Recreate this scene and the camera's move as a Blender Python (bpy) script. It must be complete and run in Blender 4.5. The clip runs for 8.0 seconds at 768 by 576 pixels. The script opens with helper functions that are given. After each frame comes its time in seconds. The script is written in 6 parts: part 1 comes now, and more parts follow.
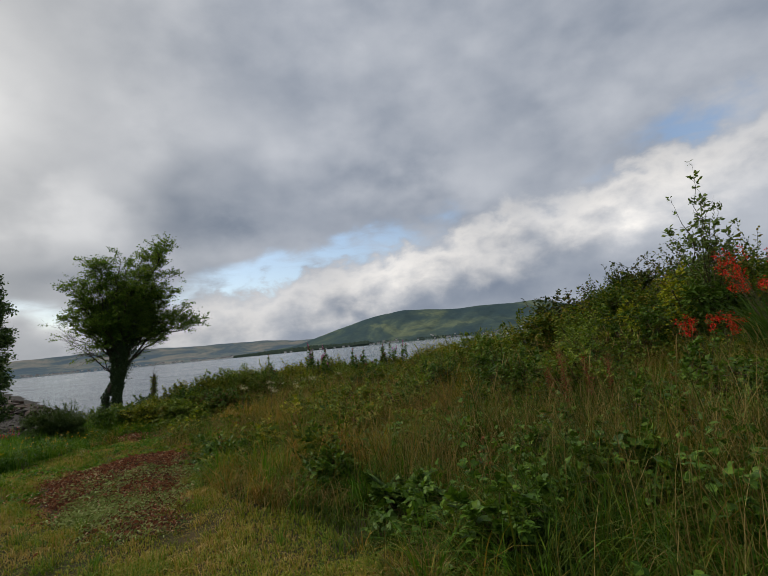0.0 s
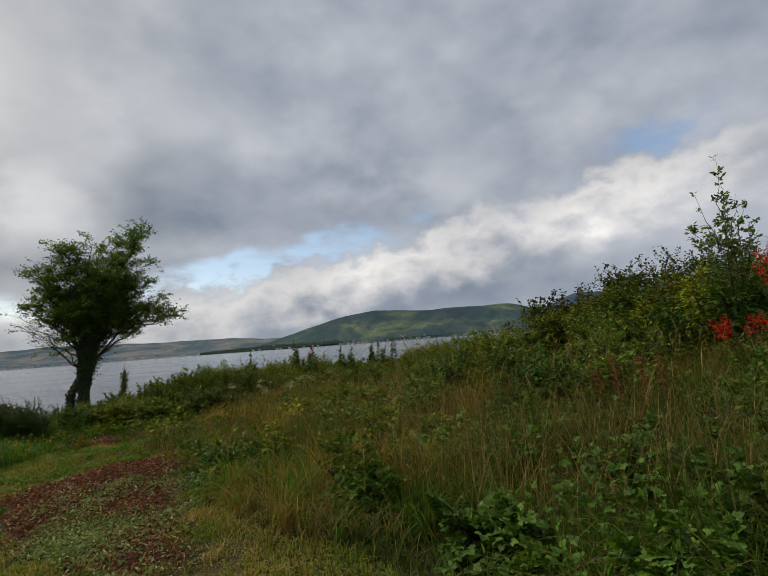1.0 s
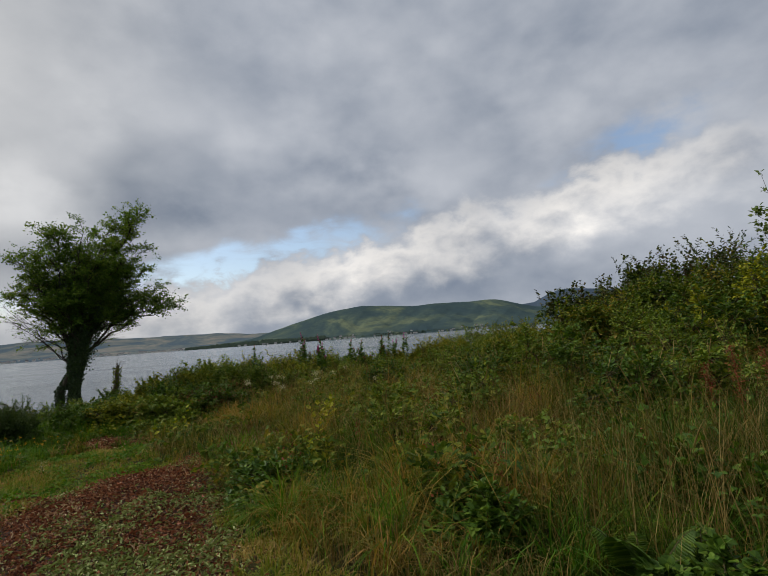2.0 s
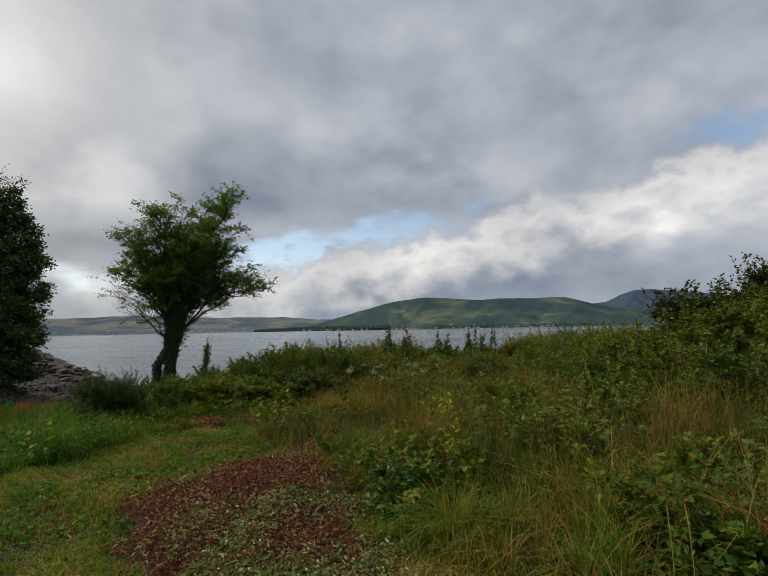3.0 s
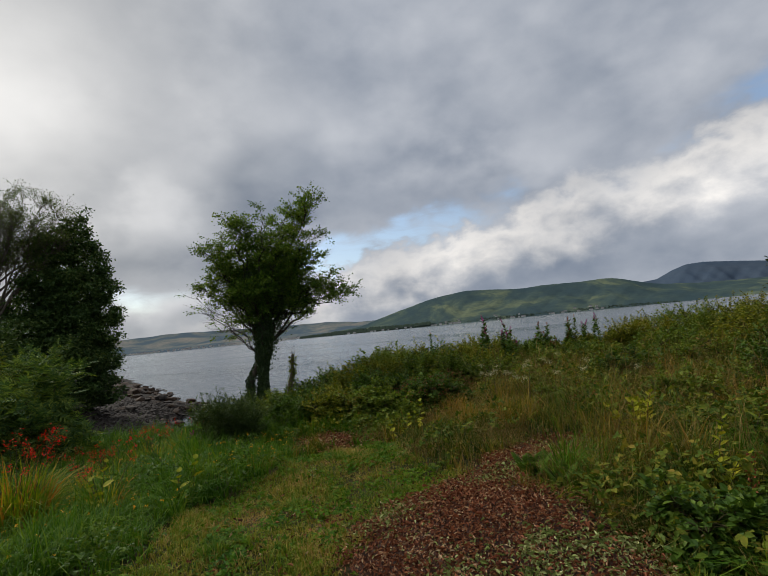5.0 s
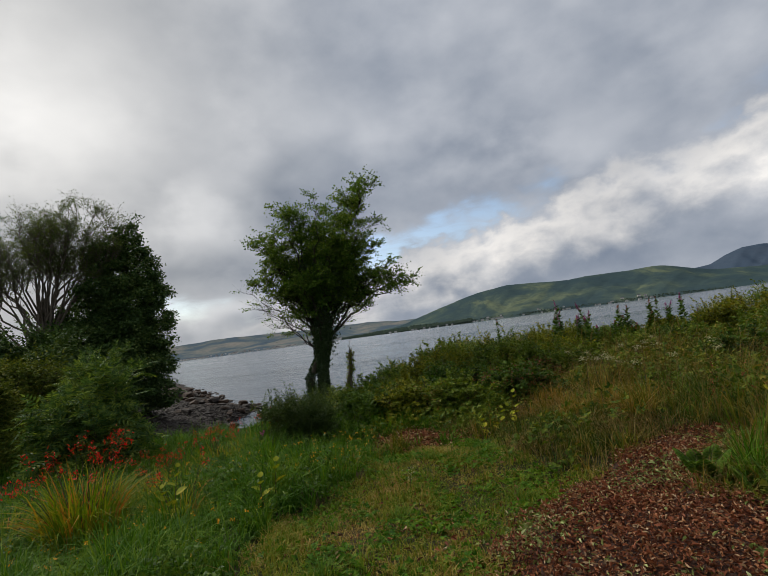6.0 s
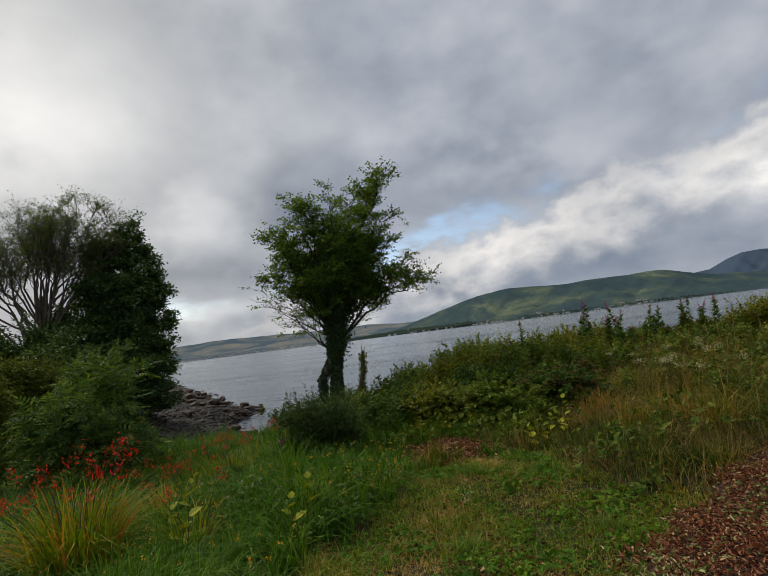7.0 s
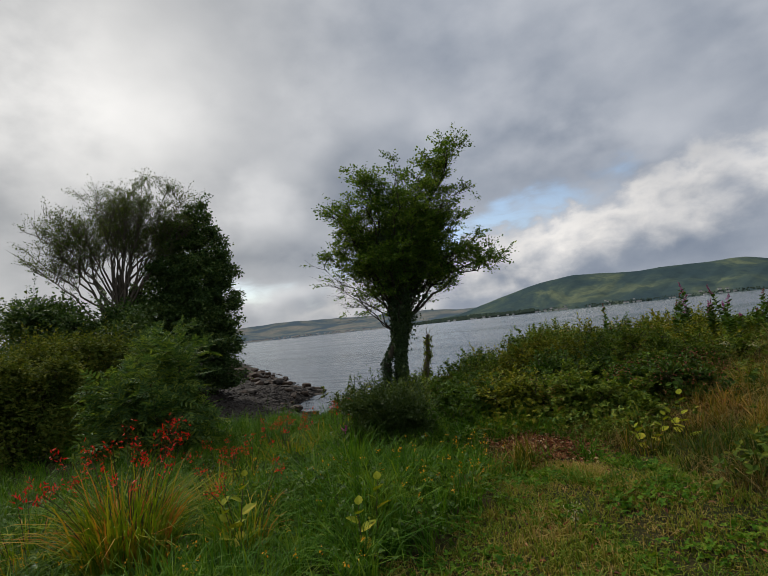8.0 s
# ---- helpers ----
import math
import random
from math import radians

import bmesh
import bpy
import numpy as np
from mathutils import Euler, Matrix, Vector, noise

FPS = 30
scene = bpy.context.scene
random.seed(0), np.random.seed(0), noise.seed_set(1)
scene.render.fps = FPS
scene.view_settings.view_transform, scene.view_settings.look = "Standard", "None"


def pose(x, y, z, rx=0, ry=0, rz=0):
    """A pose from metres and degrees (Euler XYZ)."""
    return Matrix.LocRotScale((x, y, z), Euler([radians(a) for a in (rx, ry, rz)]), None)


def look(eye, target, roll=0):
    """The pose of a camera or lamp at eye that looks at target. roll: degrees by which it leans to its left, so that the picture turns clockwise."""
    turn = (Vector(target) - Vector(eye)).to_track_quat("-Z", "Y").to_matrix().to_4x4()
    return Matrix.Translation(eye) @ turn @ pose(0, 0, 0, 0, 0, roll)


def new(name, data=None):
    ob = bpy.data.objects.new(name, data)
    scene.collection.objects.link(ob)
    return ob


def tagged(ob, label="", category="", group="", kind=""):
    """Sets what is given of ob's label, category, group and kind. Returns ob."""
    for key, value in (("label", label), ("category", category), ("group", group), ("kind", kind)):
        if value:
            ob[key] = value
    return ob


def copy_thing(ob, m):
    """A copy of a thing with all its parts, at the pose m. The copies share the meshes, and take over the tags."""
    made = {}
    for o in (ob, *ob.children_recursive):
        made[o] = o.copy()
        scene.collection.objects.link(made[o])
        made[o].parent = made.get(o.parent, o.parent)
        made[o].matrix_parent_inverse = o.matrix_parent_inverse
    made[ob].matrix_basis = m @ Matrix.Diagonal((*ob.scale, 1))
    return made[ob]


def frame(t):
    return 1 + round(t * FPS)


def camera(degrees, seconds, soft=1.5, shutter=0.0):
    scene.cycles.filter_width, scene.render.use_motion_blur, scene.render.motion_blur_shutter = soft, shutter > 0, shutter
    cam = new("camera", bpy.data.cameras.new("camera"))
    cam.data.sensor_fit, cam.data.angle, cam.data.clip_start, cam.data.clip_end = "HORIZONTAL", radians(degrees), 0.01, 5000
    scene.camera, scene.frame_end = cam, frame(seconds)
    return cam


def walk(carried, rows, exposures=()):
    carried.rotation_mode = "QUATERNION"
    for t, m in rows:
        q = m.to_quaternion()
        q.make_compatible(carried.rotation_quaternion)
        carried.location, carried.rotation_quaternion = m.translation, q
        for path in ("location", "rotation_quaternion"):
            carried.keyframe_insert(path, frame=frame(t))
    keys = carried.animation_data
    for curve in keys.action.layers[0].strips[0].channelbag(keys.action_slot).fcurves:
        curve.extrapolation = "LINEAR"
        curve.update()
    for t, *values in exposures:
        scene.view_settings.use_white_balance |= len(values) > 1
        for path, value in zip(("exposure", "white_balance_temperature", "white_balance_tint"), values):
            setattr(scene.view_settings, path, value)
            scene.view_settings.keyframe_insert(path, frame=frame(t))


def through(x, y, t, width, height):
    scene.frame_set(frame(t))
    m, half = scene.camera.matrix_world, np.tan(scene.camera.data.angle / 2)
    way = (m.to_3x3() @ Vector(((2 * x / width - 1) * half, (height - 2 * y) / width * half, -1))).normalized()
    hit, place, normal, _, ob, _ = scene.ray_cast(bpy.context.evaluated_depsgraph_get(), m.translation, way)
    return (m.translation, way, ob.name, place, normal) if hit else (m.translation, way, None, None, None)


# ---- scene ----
cam = camera(76.0, 8.0, soft=0.6)
PATH = [
    (0, (0.609, 0.387, 1.572), (0.257, 2.343, 1.792), -5.5),
    (0.5, (0.141, 0.754, 1.533), (-0.147, 2.723, 1.729), -4.1),
    (1, (-0.288, 1.123, 1.57), (-0.524, 3.098, 1.781), -4.4),
    (1.2, (-0.408, 1.349, 1.509), (-0.669, 3.316, 1.757), -6.2),
    (2.3, (-1.641, 2.25, 1.577), (-1.81, 4.236, 1.747), -3.8),
    (2.5, (-1.803, 2.355, 1.583), (-2.05, 4.332, 1.749), -2.8),
    (3, (-2.259, 2.548, 1.59), (-2.7, 4.492, 1.755), -1.1),
    (3.5, (-2.71, 2.682, 1.573), (-3.134, 4.628, 1.754), -3.3),
    (4, (-3.142, 2.74, 1.638), (-3.696, 4.655, 1.801), -4.4),
    (4.2, (-3.294, 2.791, 1.628), (-3.9, 4.688, 1.811), -3.4),
    (5.3, (-4.267, 3.163, 1.734), (-4.87, 5.064, 1.879), -6.4),
    (5.5, (-4.465, 3.288, 1.657), (-5.123, 5.173, 1.784), -5.6),
    (6, (-4.892, 3.659, 1.576), (-5.639, 5.505, 1.758), -7.7),
    (6.5, (-5.251, 3.972, 1.56), (-6.026, 5.807, 1.744), -7.9),
    (7, (-5.643, 4.206, 1.567), (-6.387, 6.052, 1.759), -7.3),
    (7.5, (-5.922, 4.505, 1.533), (-6.741, 6.316, 1.755), -7.3),
    (8, (-6.16, 4.875, 1.517), (-7.129, 6.617, 1.677), -6.0),
]
walk(cam, [(t, look(eye, target, roll)) for t, eye, target, roll in PATH])


# ---- sky, sun ----
def math_node(nt, op, a, b=None, c=None):
    n = nt.nodes.new("ShaderNodeMath")
    n.operation = op
    for i, v in enumerate((a, b, c)):
        if v is None:
            continue
        if isinstance(v, (int, float)):
            n.inputs[i].default_value = v
        else:
            nt.links.new(v, n.inputs[i])
    return n.outputs[0]


def mix_rgb(nt, fac, a, b, mode="MIX"):
    n = nt.nodes.new("ShaderNodeMix")
    n.data_type, n.blend_type = "RGBA", mode
    for sock, v in ((n.inputs["Factor"], fac), (n.inputs[6], a), (n.inputs[7], b)):
        if isinstance(v, (int, float)):
            sock.default_value = v
        elif isinstance(v, tuple):
            sock.default_value = (*v, 1.0)
        else:
            nt.links.new(v, sock)
    return n.outputs[2]


def noise_node(nt, vec, scale, detail=4.0, rough=0.55, distort=0.0):
    n = nt.nodes.new("ShaderNodeTexNoise")
    n.inputs["Scale"].default_value, n.inputs["Detail"].default_value = scale, detail
    n.inputs["Roughness"].default_value, n.inputs["Distortion"].default_value = rough, distort
    if vec is not None:
        nt.links.new(vec, n.inputs["Vector"])
    return n.outputs[0]


def ramp_node(nt, fac, stops):
    n = nt.nodes.new("ShaderNodeValToRGB")
    while len(n.color_ramp.elements) < len(stops):
        n.color_ramp.elements.new(0.5)
    for e, (p, col) in zip(n.color_ramp.elements, stops):
        e.position = p
        e.color = (*col, 1.0) if isinstance(col, tuple) else (col, col, col, 1.0)
    nt.links.new(fac, n.inputs[0])
    return n.outputs[0]


SUN_AZ, SUN_EL = -78.0, 42.0   # degrees from +y towards +x, and above the horizon
world = bpy.data.worlds.new("sky")
scene.world = world
world.use_nodes = True
wt = world.node_tree
wt.nodes.clear()
co = wt.nodes.new("ShaderNodeTexCoord").outputs["Generated"]
sep = wt.nodes.new("ShaderNodeSeparateXYZ")
wt.links.new(co, sep.inputs[0])
sx, sy, sz = sep.outputs
az = math_node(wt, "MULTIPLY", math_node(wt, "ARCTAN2", sx, sy), 57.2958)
el = math_node(wt, "MULTIPLY", math_node(wt, "ARCSINE", math_node(wt, "MINIMUM", sz, 0.9999)), 57.2958)


def stretched_vec(*k):
    n = wt.nodes.new("ShaderNodeVectorMath")
    n.operation = "MULTIPLY"
    n.inputs[1].default_value = k
    wt.links.new(co, n.inputs[0])
    return n.outputs[0]


soft = noise_node(wt, stretched_vec(1.0, 1.0, 1.35), 4.2, 3, 0.5, 0.0)
n_mid = noise_node(wt, stretched_vec(1.0, 1.0, 1.5), 9.5, 5, 0.5, 0.0)
n_puff = noise_node(wt, stretched_vec(1.0, 1.0, 1.5), 15.0, 5, 0.55, 0.2)
n_wisp = noise_node(wt, stretched_vec(1.0, 1.0, 3.0), 11.0, 6, 0.58, 0.6)
azw = math_node(wt, "ADD", az, math_node(wt, "MULTIPLY", math_node(wt, "SUBTRACT", n_mid, 0.5), 16.0))
elw = math_node(wt, "ADD", el, math_node(wt, "MULTIPLY", math_node(wt, "SUBTRACT", soft, 0.5), 9.0))


def bump(az0, el0, half_az, half_el, slope=0.0):
    """A soft oval region of the sky, 1 in its middle; slope tilts it, in degrees up per degree of azimuth."""
    da = math_node(wt, "SUBTRACT", azw, az0)
    de = math_node(wt, "SUBTRACT", math_node(wt, "SUBTRACT", elw, el0), math_node(wt, "MULTIPLY", da, slope))
    qa = math_node(wt, "POWER", math_node(wt, "ABSOLUTE", math_node(wt, "DIVIDE", da, half_az)), 2.0)
    qe = math_node(wt, "POWER", math_node(wt, "ABSOLUTE", math_node(wt, "DIVIDE", de, half_el)), 2.0)
    return math_node(wt, "EXPONENT", math_node(wt, "MULTIPLY", math_node(wt, "ADD", qa, qe), -1.0))


def total(*vals):
    out = vals[0]
    for v in vals[1:]:
        out = math_node(wt, "ADD", out, v)
    return out


def scaled(v, k):
    return math_node(wt, "MULTIPLY", v, k)


def ease(v, lo, hi, out0=0.0, out1=1.0):
    n = wt.nodes.new("ShaderNodeMapRange")
    n.interpolation_type = "SMOOTHSTEP"
    for i, q in enumerate((lo, hi, out0, out1)):
        n.inputs[1 + i].default_value = q
    wt.links.new(v, n.inputs[0])
    return n.outputs[0]


def mul(*vals):
    out = vals[0]
    for v in vals[1:]:
        out = math_node(wt, "MULTIPLY", out, v)
    return out


# a long cumulus bank climbs to the east over the firth, with clear sky just above its crest and a grey deck over all
crest = math_node(wt, "SUBTRACT", el, math_node(wt, "ADD", scaled(az, 0.18), 10.9))
puffy = math_node(wt, "ADD", crest, scaled(math_node(wt, "SUBTRACT", n_puff, 0.5), 7.0))
puffy = math_node(wt, "ADD", puffy, scaled(math_node(wt, "SUBTRACT", n_mid, 0.5), 8.0))
span = total(scaled(bump(-8, 9, 17, 40), 1.0), scaled(bump(20, 12, 12, 40), 0.9), scaled(bump(-30, 6, 8, 40), 0.45))
bank = mul(ease(puffy, 2.0, -0.9), ease(puffy, -7.0, -0.2), span, 0.32, math_node(wt, "ADD", 0.45, scaled(n_puff, 1.1)))
gap = mul(ease(puffy, -0.2, 2.6), ease(math_node(wt, "ADD", crest, scaled(math_node(wt, "SUBTRACT", n_mid, 0.5), 7.0)), 6.2, 2.6),
          total(bump(-21, 10, 12, 60), scaled(bump(23, 18, 7, 60), 0.8), scaled(bump(-6, 12, 6, 60), 0.35)))
gap = math_node(wt, "ADD", gap, scaled(bump(-46, 5.6, 6, 1.2), 0.5))
grey = total(scaled(math_node(wt, "SUBTRACT", soft, 0.5), 0.36), scaled(math_node(wt, "SUBTRACT", n_mid, 0.5), 0.22), scaled(math_node(wt, "SUBTRACT", n_puff, 0.5), 0.07))
grey = total(grey, 0.405, bank, scaled(bump(-58, 25, 13, 10), 0.38), scaled(bump(-42, 16, 5, 3.2), 0.20), scaled(bump(-32, 24, 8, 5), 0.09), scaled(bump(0, 18, 6, 2.4), 0.08),
             scaled(bump(-19, 18.5, 11, 4), -0.07), scaled(bump(-6, 14.2, 13, 1.8), -0.08), scaled(bump(-31, 13.6, 5, 2.0), -0.07), scaled(bump(-44, 9.2, 9, 1.7), -0.09), scaled(bump(9, 22, 8, 4), -0.05),
             scaled(bump(-42, 5.0, 7, 1.2), 0.20), scaled(bump(6, 4.6, 26, 2.6), -0.09), scaled(bump(-24, 2.6, 20, 1.6), -0.08), scaled(bump(24, 9, 8, 3), 0.05))
grey = math_node(wt, "MAXIMUM", math_node(wt, "MINIMUM", grey, 0.95), 0.24)
zen = wt.nodes.new("ShaderNodeMapRange")
zen.interpolation_type = "SMOOTHSTEP"
for i, v in enumerate((34.0, 75.0, 1.0, 1.7)):
    zen.inputs[1 + i].default_value = v
wt.links.new(el, zen.inputs[0])
grey = math_node(wt, "MULTIPLY", grey, zen.outputs[0])
cloud = wt.nodes.new("ShaderNodeCombineColor")
wt.links.new(math_node(wt, "ADD", math_node(wt, "SUBTRACT", math_node(wt, "MULTIPLY", grey, 1.07), 0.054), math_node(wt, "SUBTRACT", scaled(bank, 0.10), ease(az, -60.0, -15.0, -0.006, 0.014))), cloud.inputs[0])
wt.links.new(math_node(wt, "SUBTRACT", math_node(wt, "MULTIPLY", grey, 1.02), 0.018), cloud.inputs[1])
wt.links.new(math_node(wt, "ADD", math_node(wt, "MULTIPLY", grey, 0.95), math_node(wt, "SUBTRACT", ease(az, -60.0, -15.0, 0.022, 0.066), scaled(bank, 0.16))), cloud.inputs[2])
clear = wt.nodes.new("ShaderNodeTexSky")
clear.sky_type, clear.sun_disc = "NISHITA", False
clear.sun_elevation, clear.sun_rotation = radians(SUN_EL), radians(SUN_AZ)
blue = mix_rgb(wt, 1.0, clear.outputs[0], (0.14, 0.14, 0.14), "MULTIPLY")
gap = math_node(wt, "MULTIPLY", gap, math_node(wt, "ADD", 0.05, math_node(wt, "MULTIPLY", math_node(wt, "SUBTRACT", 1.0, n_wisp), 1.75)))
mask = wt.nodes.new("ShaderNodeMapRange")
mask.interpolation_type = "SMOOTHSTEP"
for i, v in enumerate((0.10, 0.85, 0.0, 0.80)):
    mask.inputs[1 + i].default_value = v
wt.links.new(gap, mask.inputs[0])
bg = wt.nodes.new("ShaderNodeBackground")
bg.inputs[1].default_value = 1.0
wt.links.new(mix_rgb(wt, mask.outputs[0], cloud.outputs[0], blue), bg.inputs[0])
wt.links.new(bg.outputs[0], wt.nodes.new("ShaderNodeOutputWorld").inputs[0])

sun = new("sun", bpy.data.lights.new("sun", "SUN"))
sun.data.energy, sun.data.angle, sun.data.color = 2.6, radians(9), (1.0, 0.95, 0.86)
sun.matrix_world = look((0, 0, 30), (-math.sin(radians(SUN_AZ)) * math.cos(radians(SUN_EL)), -math.cos(radians(SUN_AZ)) * math.cos(radians(SUN_EL)), 30 - math.sin(radians(SUN_EL))))
scene.view_settings.exposure = 0.12


# ---- materials ----
def material(name, rough=0.6, spec=0.3):
    m = bpy.data.materials.new(name)
    m.use_nodes = True
    nt = m.node_tree
    b = nt.nodes["Principled BSDF"]
    b.inputs["Roughness"].default_value = rough
    b.inputs["Specular IOR Level"].default_value = spec
    return m, nt, b


def relief(nt, b, height, strength, distance):
    n = nt.nodes.new("ShaderNodeBump")
    n.inputs["Strength"].default_value, n.inputs["Distance"].default_value = strength, distance
    nt.links.new(height, n.inputs["Height"])
    nt.links.new(n.outputs[0], b.inputs["Normal"])


def place_vec(nt):
    return nt.nodes.new("ShaderNodeNewGeometry").outputs["Position"]


def leaf_material(name, stops, rough=0.5, through=0.25, patch=0.5, patch_scale=0.9, spec=0.14):
    """Foliage: each leaf has a tone of its own, drifting in patches over the plant; some light passes through."""
    m, nt, b = material(name, rough, spec)
    geo = nt.nodes.new("ShaderNodeNewGeometry")
    rnd = geo.outputs["Random Per Island"]
    spot = noise_node(nt, geo.outputs["Position"], patch_scale, 3, 0.6)
    spot = math_node(nt, "MULTIPLY", math_node(nt, "SUBTRACT", spot, 0.5), 2.2 * patch)
    fac = math_node(nt, "ADD", math_node(nt, "ADD", math_node(nt, "MULTIPLY", rnd, 0.75), 0.125), spot)
    col = ramp_node(nt, fac, stops)
    fine = noise_node(nt, geo.outputs["Position"], 45.0, 3, 0.6)
    col = mix_rgb(nt, 0.35, col, ramp_node(nt, fine, [(0.3, 0.45), (0.7, 1.5)]), "MULTIPLY")
    nt.links.new(col, b.inputs["Base Color"])
    t = nt.nodes.new("ShaderNodeBsdfTranslucent")
    nt.links.new(mix_rgb(nt, 1.0, col, (1.25, 1.2, 0.55), "MULTIPLY"), t.inputs[0])
    mix = nt.nodes.new("ShaderNodeMixShader")
    mix.inputs[0].default_value = through
    nt.links.new(b.outputs[0], mix.inputs[1])
    nt.links.new(t.outputs[0], mix.inputs[2])
    nt.links.new(mix.outputs[0], nt.nodes["Material Output"].inputs[0])
    return m


def bark_material(name, dark, light, scale=9.0):
    m, nt, b = material(name, 0.85, 0.2)
    tc = nt.nodes.new("ShaderNodeTexCoord").outputs["Object"]
    mp = nt.nodes.new("ShaderNodeMapping")
    mp.inputs["Scale"].default_value = (1, 1, 0.25)
    nt.links.new(tc, mp.inputs[0])
    n = noise_node(nt, mp.outputs[0], scale, 6, 0.65)
    nt.links.new(ramp_node(nt, n, [(0.3, dark), (0.7, light)]), b.inputs["Base Color"])
    relief(nt, b, n, 0.7, 0.03)
    return m


M_GRASS = leaf_material("meadow_grass_blades", [(0.0, (0.036, 0.060, 0.007)), (0.36, (0.100, 0.118, 0.012)), (0.64, (0.205, 0.150, 0.026)), (1.0, (0.300, 0.170, 0.050))], 0.6, 0.3, 0.75, 1.2, 0.06)
M_RANK = leaf_material("rank_green_grass", [(0.0, (0.016, 0.038, 0.005)), (0.50, (0.042, 0.074, 0.009)), (0.78, (0.095, 0.105, 0.016)), (1.0, (0.190, 0.130, 0.035))], 0.6, 0.25, 0.5, 0.7, 0.06)
M_BANK = leaf_material("bank_grass_blades", [(0.0, (0.022, 0.070, 0.004)), (0.55, (0.058, 0.141, 0.008)), (1.0, (0.138, 0.205, 0.015))], 0.6, 0.28, 0.85, 2.2, 0.08)
M_LUSH = leaf_material("lush_grass_blades", [(0.0, (0.045, 0.098, 0.012)), (0.55, (0.098, 0.175, 0.020)), (1.0, (0.190, 0.215, 0.034))], 0.6, 0.3, 0.6, 0.9, 0.08)
M_LAWN = leaf_material("mown_grass_blades", [(0.0, (0.066, 0.122, 0.011)), (0.35, (0.140, 0.178, 0.017)), (0.62, (0.250, 0.218, 0.040)), (0.85, (0.285, 0.180, 0.060)), (1.0, (0.40, 0.29, 0.11))], 0.65, 0.25, 0.9, 1.5, 0.06)
M_STRAW = leaf_material("dry_grass_stalks", [(0.0, (0.095, 0.062, 0.018)), (0.5, (0.185, 0.130, 0.040)), (1.0, (0.32, 0.25, 0.10))], 0.7, 0.2, 0.4, 1.0, 0.06)
M_HERB = leaf_material("meadow_herb_leaves", [(0.0, (0.025, 0.054, 0.009)), (0.5, (0.068, 0.108, 0.013)), (0.8, (0.145, 0.156, 0.018)), (1.0, (0.220, 0.165, 0.028))], 0.6, 0.25, 0.75, 0.9, 0.06)
M_BRAMBLE = leaf_material("bramble_leaves", [(0.0, (0.020, 0.050, 0.006)), (0.55, (0.050, 0.100, 0.011)), (1.0, (0.120, 0.180, 0.020))], 0.5, 0.22, 0.4, 1.2, 0.12)
M_HEDGE = leaf_material("hedge_leaves", [(0.0, (0.038, 0.056, 0.008)), (0.40, (0.105, 0.135, 0.013)), (0.74, (0.205, 0.205, 0.020)), (1.0, (0.270, 0.205, 0.028))], 0.6, 0.3, 0.4, 0.6, 0.08)
M_THICKET = leaf_material("thicket_leaves", [(0.0, (0.037, 0.076, 0.010)), (0.5, (0.100, 0.156, 0.018)), (0.85, (0.189, 0.226, 0.029)), (1.0, (0.244, 0.159, 0.049))], 0.55, 0.28, 0.45, 0.8, 0.1)
M_WILLOW = leaf_material("grey_green_willow_leaves", [(0.0, (0.070, 0.115, 0.030)), (0.6, (0.130, 0.185, 0.055)), (1.0, (0.220, 0.260, 0.095))], 0.55, 0.3, 0.3, 1.2, 0.1)
M_SPRING = leaf_material("fresh_bramble_leaves", [(0.0, (0.020, 0.050, 0.006)), (0.55, (0.054, 0.112, 0.010)), (1.0, (0.130, 0.205, 0.022))], 0.5, 0.25, 0.4, 1.5, 0.12)
M_DARKBUSH = leaf_material("dusky_shrub_leaves", [(0.0, (0.022, 0.040, 0.012)), (0.6, (0.055, 0.080, 0.020)), (1.0, (0.120, 0.075, 0.040))], 0.5, 0.2, 0.5, 0.6)
M_YELLOW = leaf_material("yellow_green_leaves", [(0.0, (0.11, 0.15, 0.010)), (0.5, (0.21, 0.235, 0.015)), (1.0, (0.33, 0.29, 0.026))], 0.65, 0.25, 0.2, 1.0, 0.06)
M_HAWTHORN = leaf_material("hawthorn_leaves", [(0.0, (0.034, 0.084, 0.012)), (0.5, (0.090, 0.165, 0.022)), (1.0, (0.195, 0.255, 0.045))], 0.5, 0.36, 0.45, 0.9, 0.1)
M_IVY = leaf_material("ivy_leaves", [(0.0, (0.012, 0.028, 0.008)), (0.7, (0.028, 0.058, 0.014)), (1.0, (0.060, 0.095, 0.022))], 0.4, 0.1, 0.4, 1.5, 0.3)
M_DARKTREE = leaf_material("sycamore_leaves", [(0.0, (0.022, 0.050, 0.016)), (0.6, (0.059, 0.109, 0.027)), (1.0, (0.146, 0.196, 0.054))], 0.55, 0.22, 0.4, 0.5)
M_ASH = leaf_material("thin_ash_leaves", [(0.0, (0.045, 0.077, 0.022)), (0.6, (0.095, 0.135, 0.036)), (1.0, (0.153, 0.184, 0.058))], 0.5, 0.35, 0.3, 0.3)
M_ELDER = leaf_material("elder_leaves", [(0.0, (0.027, 0.066, 0.020)), (0.5, (0.068, 0.126, 0.032)), (1.0, (0.211, 0.269, 0.042))], 0.6, 0.28, 0.5, 0.8, 0.12)
